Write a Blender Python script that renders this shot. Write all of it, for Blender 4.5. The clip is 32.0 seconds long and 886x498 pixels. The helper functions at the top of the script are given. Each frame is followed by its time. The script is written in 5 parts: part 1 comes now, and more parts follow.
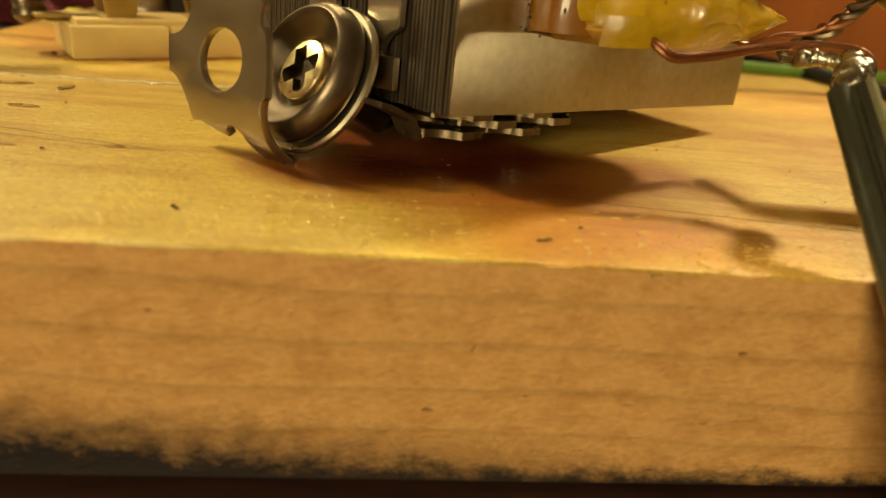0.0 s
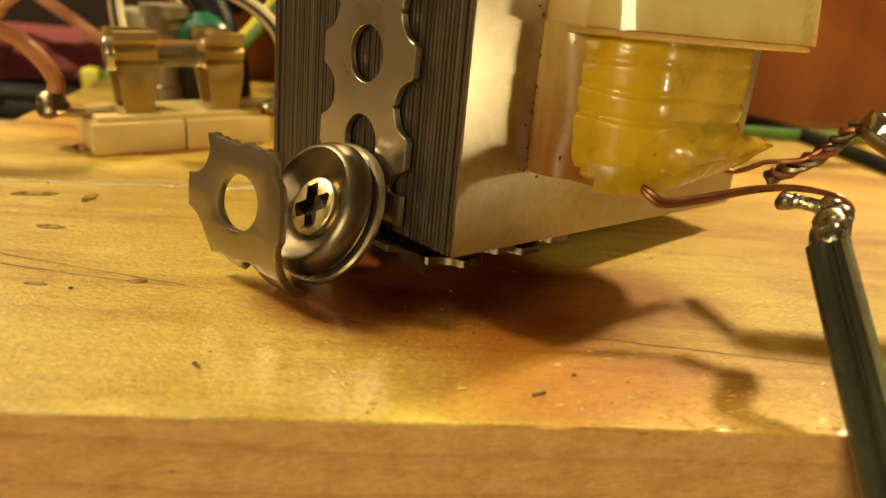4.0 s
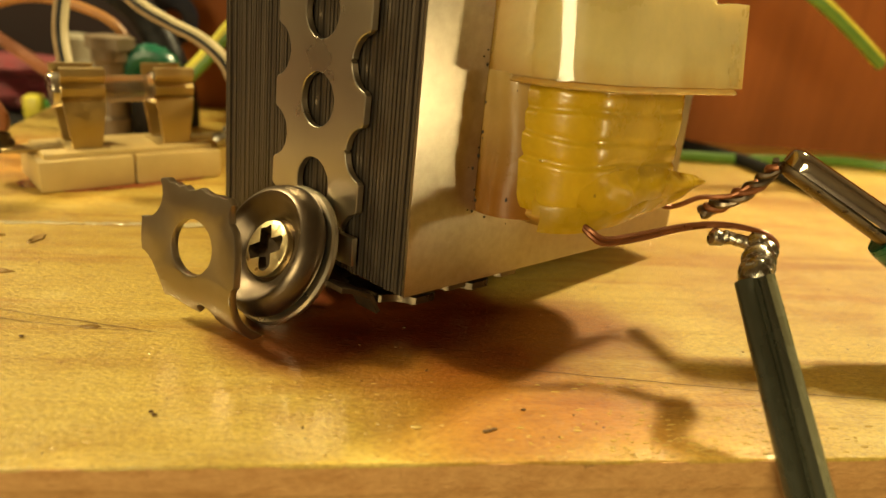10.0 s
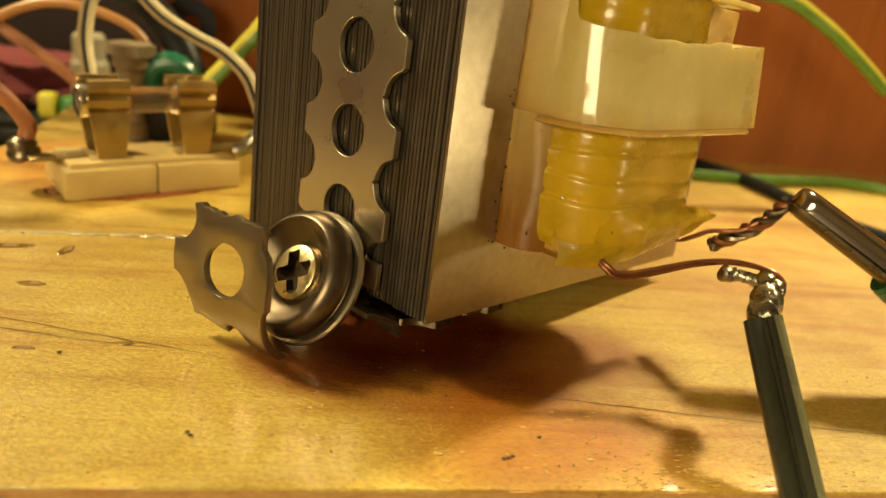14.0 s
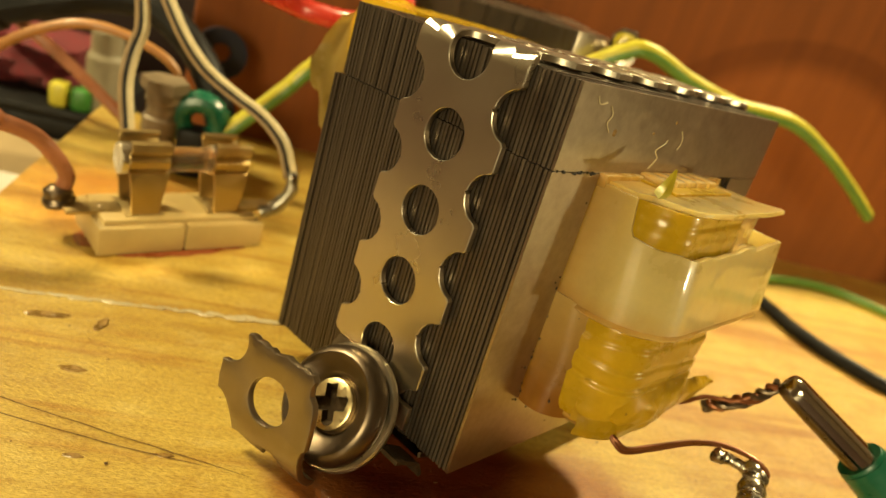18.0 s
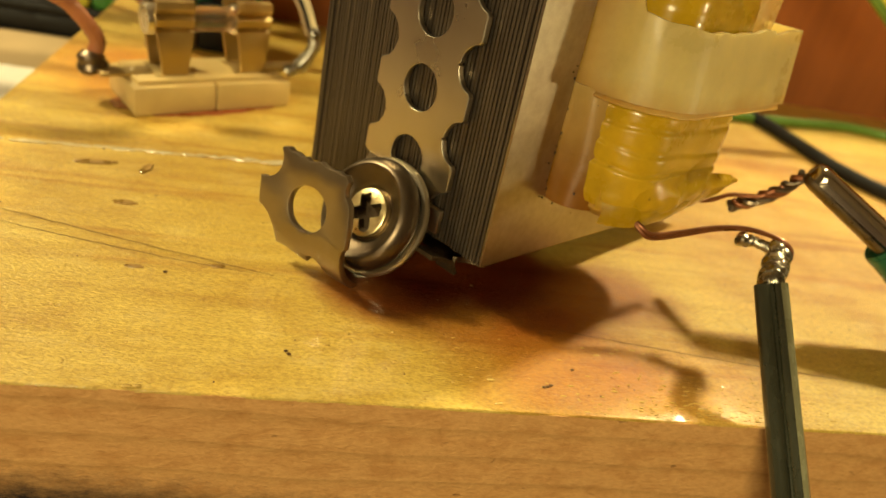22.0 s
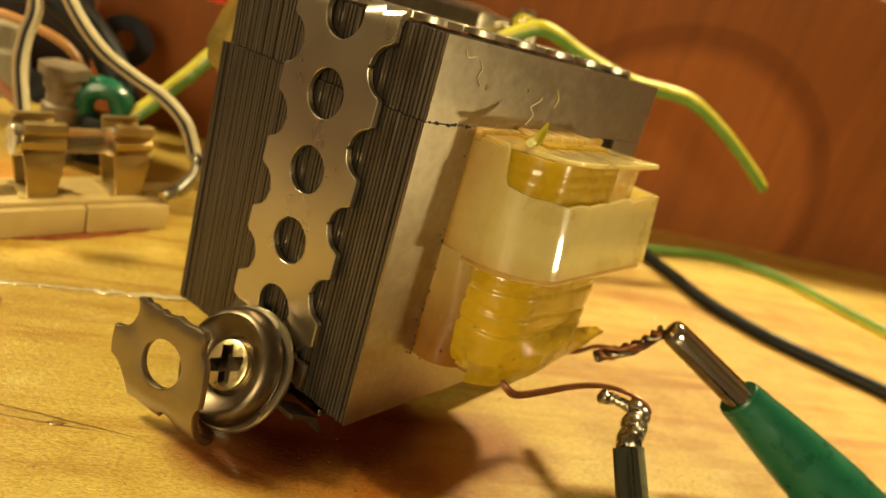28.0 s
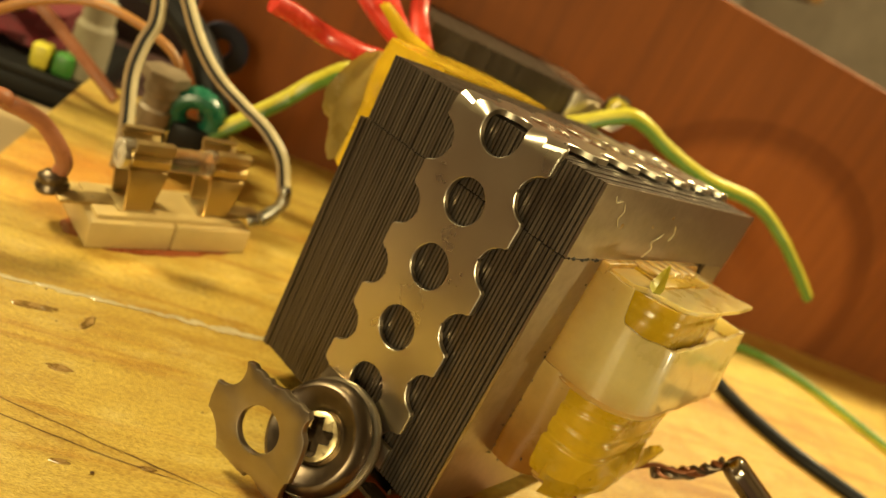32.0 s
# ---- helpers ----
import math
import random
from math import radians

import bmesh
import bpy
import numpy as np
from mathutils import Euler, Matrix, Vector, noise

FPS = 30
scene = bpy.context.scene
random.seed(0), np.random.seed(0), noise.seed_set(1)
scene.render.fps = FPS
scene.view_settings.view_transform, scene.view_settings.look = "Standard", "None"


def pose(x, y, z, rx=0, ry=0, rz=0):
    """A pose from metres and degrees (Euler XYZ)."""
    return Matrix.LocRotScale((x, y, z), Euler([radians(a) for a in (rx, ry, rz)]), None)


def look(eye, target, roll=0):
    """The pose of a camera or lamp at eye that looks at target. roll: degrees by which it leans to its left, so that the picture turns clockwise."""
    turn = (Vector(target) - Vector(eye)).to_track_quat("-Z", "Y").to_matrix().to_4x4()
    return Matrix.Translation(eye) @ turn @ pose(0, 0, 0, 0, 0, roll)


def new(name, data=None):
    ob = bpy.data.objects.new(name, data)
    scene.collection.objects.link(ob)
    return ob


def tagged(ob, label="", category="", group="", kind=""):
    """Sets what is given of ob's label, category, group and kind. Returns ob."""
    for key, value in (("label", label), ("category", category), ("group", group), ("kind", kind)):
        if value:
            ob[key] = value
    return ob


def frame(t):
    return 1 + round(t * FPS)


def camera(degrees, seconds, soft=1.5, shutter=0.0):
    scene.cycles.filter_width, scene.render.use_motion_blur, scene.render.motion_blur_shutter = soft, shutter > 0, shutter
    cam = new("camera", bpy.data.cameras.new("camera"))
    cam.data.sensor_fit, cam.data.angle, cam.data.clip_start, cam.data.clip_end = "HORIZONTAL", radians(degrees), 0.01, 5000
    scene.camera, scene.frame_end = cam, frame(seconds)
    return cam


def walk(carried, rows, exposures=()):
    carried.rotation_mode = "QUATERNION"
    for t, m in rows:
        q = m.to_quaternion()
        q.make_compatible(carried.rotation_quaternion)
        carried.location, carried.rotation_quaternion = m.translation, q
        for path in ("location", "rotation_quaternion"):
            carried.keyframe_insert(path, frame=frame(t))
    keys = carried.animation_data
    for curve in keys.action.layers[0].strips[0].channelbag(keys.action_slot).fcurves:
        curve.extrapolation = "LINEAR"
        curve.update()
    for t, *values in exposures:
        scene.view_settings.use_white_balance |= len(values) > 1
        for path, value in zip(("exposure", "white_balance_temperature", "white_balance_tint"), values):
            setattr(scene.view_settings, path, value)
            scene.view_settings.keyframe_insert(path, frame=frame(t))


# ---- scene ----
cam = camera(64.16, 32.0, soft=1.5)
# a fixed lens opening: the far clutter is soft, the transformer sharp
cam.data.dof.use_dof = True
cam.data.dof.focus_distance = 0.066
cam.data.dof.aperture_fstop = 30.0
# seconds, place in centimetres, turn in degrees
ROWS = [
    (0, -0.641, -4.071, 1.809, 66.75, -5.43, -4.90),
    (0.5, -0.306, -4.211, 1.629, 66.75, -4.95, -5.38),
    (1, -0.555, -4.148, 2.051, 67.13, -4.25, -4.31),
    (1.5, -0.582, -4.097, 2.397, 67.33, -3.94, -3.66),
    (2, -0.712, -3.986, 2.694, 67.30, -4.51, -2.29),
    (2.5, -0.790, -3.992, 2.872, 66.36, -5.30, -2.71),
    (3, -0.663, -3.997, 2.847, 66.80, -5.23, -3.15),
    (3.5, -0.707, -3.977, 2.900, 67.19, -5.14, -3.68),
    (5.5, -0.651, -4.007, 3.024, 67.68, -5.41, -5.80),
    (6, -0.770, -3.963, 3.077, 67.82, -5.14, -5.34),
    (6.5, -0.571, -4.036, 3.080, 67.95, -6.13, -6.08),
    (7, -0.640, -4.041, 3.096, 68.01, -6.33, -7.20),
    (7.5, -0.477, -4.063, 2.971, 67.75, -5.82, -5.94),
    (8, -0.468, -4.078, 2.982, 67.28, -5.60, -7.62),
    (8.5, -0.563, -4.077, 3.113, 67.87, -5.87, -7.72),
    (9, -0.694, -4.065, 3.199, 68.02, -5.66, -8.02),
    (9.5, -0.861, -4.006, 3.217, 68.53, -5.21, -8.08),
    (10, -0.725, -4.093, 3.238, 68.91, -5.67, -8.29),
    (10.5, -0.834, -4.075, 3.359, 68.70, -6.59, -8.97),
    (11, -0.899, -4.119, 3.414, 68.75, -6.73, -8.70),
    (11.5, -0.962, -4.132, 3.448, 68.63, -6.62, -7.46),
    (12, -1.106, -4.107, 3.491, 68.50, -6.55, -7.53),
    (12.5, -1.143, -4.079, 3.487, 68.15, -5.91, -7.04),
    (13, -1.256, -4.026, 3.447, 68.05, -5.36, -7.33),
    (13.5, -0.963, -4.199, 3.520, 68.62, -6.36, -7.72),
    (15.5, -1.372, -4.093, 3.732, 67.11, -8.94, -8.40),
    (16, -1.370, -4.073, 3.769, 67.34, -9.29, -9.48),
    (16.5, -1.554, -3.915, 4.173, 67.04, -9.99, -6.77),
    (17, -1.778, -3.824, 4.827, 65.58, -16.10, -6.67),
    (17.5, -2.144, -3.799, 5.404, 65.44, -15.58, -7.32),
    (18, -2.163, -3.798, 5.351, 65.95, -16.13, -7.73),
    (18.5, -2.061, -3.894, 5.145, 66.16, -14.84, -8.21),
    (19, -1.861, -4.436, 4.566, 63.37, -12.83, -8.65),
    (19.5, -1.826, -4.553, 4.458, 62.51, -11.07, -8.57),
    (20, -1.803, -4.688, 4.364, 60.86, -11.29, -8.36),
    (20.5, -1.790, -4.728, 4.414, 59.87, -11.65, -8.62),
    (21, -1.827, -4.724, 4.390, 59.85, -11.33, -8.51),
    (21.5, -1.967, -4.669, 4.414, 59.46, -11.04, -7.57),
    (22, -1.930, -4.659, 4.437, 59.32, -11.14, -6.93),
    (22.5, -1.913, -4.492, 4.697, 61.39, -12.87, -8.76),
    (23, -1.803, -4.380, 4.827, 62.39, -13.28, -8.47),
    (23.5, -1.763, -4.264, 5.131, 65.25, -14.25, -9.63),
    (24, -1.796, -4.234, 5.202, 66.73, -14.85, -10.86),
    (24.5, -1.734, -4.261, 5.197, 67.98, -15.07, -12.09),
    (25, -1.588, -4.312, 5.223, 67.71, -15.97, -12.24),
    (25.5, -1.495, -4.374, 5.209, 68.15, -16.46, -13.43),
    (27.5, -1.575, -4.333, 5.152, 68.02, -16.46, -13.72),
    (28, -1.602, -4.335, 5.159, 67.77, -15.95, -13.03),
    (28.5, -1.523, -4.357, 5.132, 67.78, -16.15, -13.59),
    (29, -1.587, -4.329, 5.102, 67.85, -15.64, -13.49),
    (29.5, -1.568, -4.399, 5.200, 68.08, -16.15, -14.16),
    (30, -1.556, -4.452, 5.287, 68.06, -16.41, -14.26),
    (30.5, -1.683, -4.400, 5.275, 68.37, -16.34, -13.98),
    (31, -1.670, -4.384, 5.253, 68.46, -16.15, -13.98),
    (31.5, -1.875, -4.191, 5.062, 68.30, -15.29, -13.07),
    (32, -3.085, -3.769, 5.795, 66.13, -25.66, -8.99),
]
walk(cam, [(t, pose(x / 100, y / 100, z / 100, a, b, c)) for t, x, y, z, a, b, c in ROWS])

# ---- light ----
world = bpy.data.worlds.new("room_light")
scene.world = world
world.use_nodes = True
world.node_tree.nodes["Background"].inputs[0].default_value = (1.0, 0.72, 0.42, 1)
world.node_tree.nodes["Background"].inputs[1].default_value = 0.03


def lamp(name, kind, eye, target, power, size, colour):
    data = bpy.data.lights.new(name, kind)
    data.energy, data.color = power, colour
    if kind == "AREA":
        data.size = size
    elif kind == "SPOT":
        data.shadow_soft_size, data.spot_size, data.spot_blend = size, radians(60), 0.04
    else:
        data.shadow_soft_size = size
    ob = new(name, data)
    ob.matrix_world = look([v / 100 for v in eye], [v / 100 for v in target])
    return ob


WARM = (1.0, 0.825, 0.425)
lamp("desk_lamp_bulb", "POINT", (28, 20.5, 36), (2, 2, 0), 12.0, 0.022, WARM)
lamp("shelf_lamp_bulb", "POINT", (-30, 20, 34), (-1, 2, 0), 10.6, 0.042, WARM)
# unseen low lamp; its cone ends just over the board, replacing an unknown blocker
lamp("low_side_lamp", "SPOT", (38.8, -10.7, -1.5), (0.3, 1.8, 24.9), 1.7, 0.013, WARM)
# unseen soft fill added from the front to light the board's sawn edge
lamp("front_fill_lamp", "AREA", (-38, -88, 27), (1, 2, 1), 7.2, 0.32, WARM)
scene.view_settings.exposure = 0.0

# ---- materials ----
CM = 0.01


def nodes_of(name):
    m = bpy.data.materials.new(name)
    m.use_nodes = True
    t = m.node_tree
    b = t.nodes["Principled BSDF"]
    return m, t, b


def noise_node(t, scale, detail=4.0, rough=0.6, stretch=(1, 1, 1), kind="ShaderNodeTexNoise", rnd=False):
    co = t.nodes.new("ShaderNodeTexCoord")
    mp = t.nodes.new("ShaderNodeMapping")
    mp.inputs["Scale"].default_value = stretch
    t.links.new(co.outputs["Object"], mp.inputs["Vector"])
    if rnd:
        oi = t.nodes.new("ShaderNodeObjectInfo")
        t.links.new(oi.outputs["Random"], mp.inputs["Location"])
    n = t.nodes.new(kind)
    n.inputs["Scale"].default_value = scale
    if kind == "ShaderNodeTexNoise":
        n.inputs["Detail"].default_value = detail
        n.inputs["Roughness"].default_value = rough
    t.links.new(mp.outputs[0], n.inputs["Vector"])
    return n


def ramp(t, source, stops):
    r = t.nodes.new("ShaderNodeValToRGB")
    e = r.color_ramp.elements
    while len(e) < len(stops):
        e.new(0.5)
    for k, (p, c) in zip(e, stops):
        k.position = p
        k.color = (*c, 1) if len(c) == 3 else c
    t.links.new(source, r.inputs[0])
    return r


def mix(t, kind, fac, a, b):
    n = t.nodes.new("ShaderNodeMix")
    n.data_type, n.blend_type = "RGBA", kind
    for s, v in ((0, fac), (6, a), (7, b)):
        if isinstance(v, bpy.types.NodeSocket):
            t.links.new(v, n.inputs[s])
        else:
            n.inputs[s].default_value = v if s == 0 or len(v) == 4 else (*v, 1)
    return n.outputs[2]


def bump(t, b, source, strength, distance):
    n = t.nodes.new("ShaderNodeBump")
    n.inputs["Strength"].default_value = strength
    n.inputs["Distance"].default_value = distance
    t.links.new(source, n.inputs["Height"])
    t.links.new(n.outputs[0], b.inputs["Normal"])
    return n


def plain(name, colour, rough=0.5, metal=0.0, vary=0.25, scale=400, relief=0.0, coat=0.0, sss=0.0, sss_r=0.1, stretch=(1, 1, 1), rough_vary=0.15, spots=None, ring=None):
    """A surface with mottling at two scales, uneven gloss and fine relief."""
    m, t, b = nodes_of(name)
    n1 = noise_node(t, scale, 5, 0.65, stretch, rnd=True)
    n2 = noise_node(t, scale * 0.16, 3, 0.5, stretch, rnd=True)
    lo, hi = tuple(c * (1 - vary) for c in colour), tuple(min(1, c * (1 + vary)) for c in colour)
    r1 = ramp(t, n1.outputs["Fac"], [(0.3, lo), (0.7, hi)])
    r2 = ramp(t, n2.outputs["Fac"], [(0.3, (1 - vary,) * 3), (0.7, (1, 1, 1))])
    col = mix(t, "MULTIPLY", 0.8, r1.outputs[0], r2.outputs[0])
    if spots:
        n3 = noise_node(t, spots[0], 2, 0.5)
        r3 = ramp(t, n3.outputs["Fac"], [(spots[1], (0, 0, 0)), (spots[1] + 0.03, (1, 1, 1))])
        col = mix(t, "MIX", r3.outputs[0], col, spots[2])
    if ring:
        # a darker oval band round the given centre
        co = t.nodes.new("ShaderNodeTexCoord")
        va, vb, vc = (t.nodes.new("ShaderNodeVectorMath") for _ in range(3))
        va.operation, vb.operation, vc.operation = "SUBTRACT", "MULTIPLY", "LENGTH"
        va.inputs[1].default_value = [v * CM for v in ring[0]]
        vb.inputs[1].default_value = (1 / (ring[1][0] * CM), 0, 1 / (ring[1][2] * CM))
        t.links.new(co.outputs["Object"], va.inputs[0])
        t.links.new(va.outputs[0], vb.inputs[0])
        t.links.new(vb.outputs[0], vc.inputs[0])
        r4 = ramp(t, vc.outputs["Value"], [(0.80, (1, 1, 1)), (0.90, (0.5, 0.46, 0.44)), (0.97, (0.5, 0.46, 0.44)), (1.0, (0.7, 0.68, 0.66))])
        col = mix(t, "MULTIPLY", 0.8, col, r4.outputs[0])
    t.links.new(col, b.inputs["Base Color"])
    rr = ramp(t, n1.outputs["Fac"], [(0.3, (max(0.02, rough - rough_vary),) * 3), (0.7, (min(1, rough + rough_vary),) * 3)])
    t.links.new(rr.outputs[0], b.inputs["Roughness"])
    b.inputs["Metallic"].default_value = metal
    b.inputs["Coat Weight"].default_value = coat
    b.inputs["Coat Roughness"].default_value = 0.12
    if sss:
        b.inputs["Subsurface Weight"].default_value = sss
        b.inputs["Subsurface Radius"].default_value = (1.0, 0.85, 0.5)
        b.inputs["Subsurface Scale"].default_value = sss_r * CM
    if relief:
        bump(t, b, n1.outputs["Fac"], 0.6, relief * CM)
    return m


def object_axis(t):
    co = t.nodes.new("ShaderNodeTexCoord")
    sp = t.nodes.new("ShaderNodeSeparateXYZ")
    t.links.new(co.outputs["Object"], sp.inputs[0])
    return co.outputs["Object"], sp


def math_node(t, op, a, b=0.0, c=0.0):
    n = t.nodes.new("ShaderNodeMath")
    n.operation = op
    for k, v in enumerate((a, b, c)):
        if isinstance(v, bpy.types.NodeSocket):
            t.links.new(v, n.inputs[k])
        else:
            n.inputs[k].default_value = v
    return n.outputs[0]


def patch(t, where, centre, radii, soft, seed_scale=110, ragged=0.5):
    """1 inside an uneven oval patch (centimetres), 0 outside."""
    va, vb, vc = (t.nodes.new("ShaderNodeVectorMath") for _ in range(3))
    va.operation, vb.operation, vc.operation = "SUBTRACT", "MULTIPLY", "LENGTH"
    va.inputs[1].default_value = (centre[0] * CM, centre[1] * CM, 0)
    vb.inputs[1].default_value = (1 / (radii[0] * CM), 1 / (radii[1] * CM), 0)
    t.links.new(where, va.inputs[0])
    t.links.new(va.outputs[0], vb.inputs[0])
    t.links.new(vb.outputs[0], vc.inputs[0])
    n = noise_node(t, seed_scale, 4, 0.6)
    d = math_node(t, "MULTIPLY_ADD", math_node(t, "SUBTRACT", n.outputs["Fac"], 0.5), ragged, vc.outputs["Value"])
    r = ramp(t, d, [(0.0, (1, 1, 1)), (1.0, (0, 0, 0))])
    r.color_ramp.interpolation = "EASE"
    r.color_ramp.elements[0].position = max(0.0, 1 - soft)
    return r.outputs[0]


def varnished_pine(name):
    """The board's top: golden, faint drawn-out rings, mottled fibres and small glints in the varnish."""
    m, t, b = nodes_of(name)
    where, sp = object_axis(t)
    rings = noise_node(t, 420, 4, 0.55, (0.03, 1, 1))
    col = ramp(t, rings.outputs["Fac"], [(0.30, (0.68, 0.475, 0.09)), (0.48, (0.80, 0.605, 0.13)), (0.72, (0.84, 0.655, 0.16))]).outputs[0]
    fibre = noise_node(t, 4200, 3, 0.7, (0.5, 1, 1))
    col = mix(t, "MULTIPLY", 0.6, col, ramp(t, fibre.outputs["Fac"], [(0.34, (0.66, 0.58, 0.46)), (0.58, (1, 1, 1))]).outputs[0])
    pore = noise_node(t, 2300, 4, 0.7, (0.6, 1, 1))
    col = mix(t, "MULTIPLY", 0.7, col, ramp(t, pore.outputs["Fac"], [(0.36, (0.70, 0.62, 0.5)), (0.55, (1, 1, 1))]).outputs[0])
    mid = noise_node(t, 260, 4, 0.6, (0.45, 1, 1))
    col = mix(t, "MULTIPLY", 0.6, col, ramp(t, mid.outputs["Fac"], [(0.36, (0.84, 0.76, 0.62)), (0.56, (1, 1, 1))]).outputs[0])
    big = noise_node(t, 34, 4, 0.6)
    col = mix(t, "MULTIPLY", 0.7, col, ramp(t, big.outputs["Fac"], [(0.35, (0.80, 0.70, 0.54)), (0.62, (1, 1, 1))]).outputs[0])
    blotch = noise_node(t, 95, 5, 0.65, (0.5, 1, 1))
    col = mix(t, "MULTIPLY", 0.75, col, ramp(t, blotch.outputs["Fac"], [(0.36, (0.80, 0.70, 0.52)), (0.52, (1, 1, 1)), (0.68, (1.0, 0.99, 0.92))]).outputs[0])
    haze = noise_node(t, 330, 5, 0.75, (0.4, 1, 1))
    col = mix(t, "MIX", math_node(t, "MULTIPLY", ramp(t, haze.outputs["Fac"], [(0.52, (0, 0, 0)), (0.70, (1, 1, 1))]).outputs[0], 0.35), col, (0.80, 0.66, 0.26))
    lines = noise_node(t, 190, 3, 0.55, (0.045, 1, 1))
    col = mix(t, "MULTIPLY", 0.75, col, ramp(t, lines.outputs["Fac"], [(0.55, (1, 1, 1)), (0.63, (0.80, 0.62, 0.44)), (0.70, (1, 0.97, 0.93))]).outputs[0])
    col = mix(t, "MULTIPLY", patch(t, where, (9.5, 5.0), (9.0, 6.0), 0.6), col, (1.04, 0.90, 1.02))
    dust = noise_node(t, 1500, 2, 0.5, (0.7, 1, 1))
    col = mix(t, "MIX", ramp(t, dust.outputs["Fac"], [(0.765, (0, 0, 0)), (0.79, (1, 1, 1))]).outputs[0], col, (0.12, 0.06, 0.025))
    # flux stains: orange at the rim, deep maroon at the transformer's foot; shade under core and washer is painted in
    # too
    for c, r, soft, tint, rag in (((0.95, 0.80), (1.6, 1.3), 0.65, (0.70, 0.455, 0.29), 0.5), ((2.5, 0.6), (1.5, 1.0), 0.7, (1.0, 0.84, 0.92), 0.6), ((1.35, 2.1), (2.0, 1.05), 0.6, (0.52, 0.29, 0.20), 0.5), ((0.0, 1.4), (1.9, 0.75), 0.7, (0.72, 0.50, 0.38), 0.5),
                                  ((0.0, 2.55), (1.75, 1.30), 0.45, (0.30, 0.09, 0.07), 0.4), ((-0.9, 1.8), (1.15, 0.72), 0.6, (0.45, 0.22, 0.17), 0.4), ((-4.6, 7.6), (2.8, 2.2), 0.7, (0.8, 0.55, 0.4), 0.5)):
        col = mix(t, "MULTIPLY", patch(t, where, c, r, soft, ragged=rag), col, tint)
    t.links.new(col, b.inputs["Base Color"])
    t.links.new(ramp(t, pore.outputs["Fac"], [(0.3, (0.30,) * 3), (0.7, (0.5,) * 3)]).outputs[0], b.inputs["Roughness"])
    b.inputs["Specular IOR Level"].default_value = 0.45
    b.inputs["Coat Weight"].default_value = 0.6
    b.inputs["Coat Roughness"].default_value = 0.06
    bump(t, b, fibre.outputs["Fac"], 0.8, 0.00016)
    glint = noise_node(t, 1700, 2, 0.6, (0.3, 1.0, 1.0))
    ridges = ramp(t, glint.outputs["Fac"], [(0.58, (0, 0, 0)), (0.72, (1, 1, 1))]).outputs[0]
    fuzz = mix(t, "MIX", 0.14, ridges, fibre.outputs["Fac"])
    swell = noise_node(t, 420, 4, 0.6, (0.4, 1, 1))
    fuzz = mix(t, "ADD", 0.9, fuzz, swell.outputs["Fac"])
    cb = t.nodes.new("ShaderNodeBump")
    cb.inputs["Strength"].default_value = 1.0
    cb.inputs["Distance"].default_value = 0.00016
    t.links.new(fuzz, cb.inputs["Height"])
    t.links.new(cb.outputs[0], b.inputs["Coat Normal"])
    return m


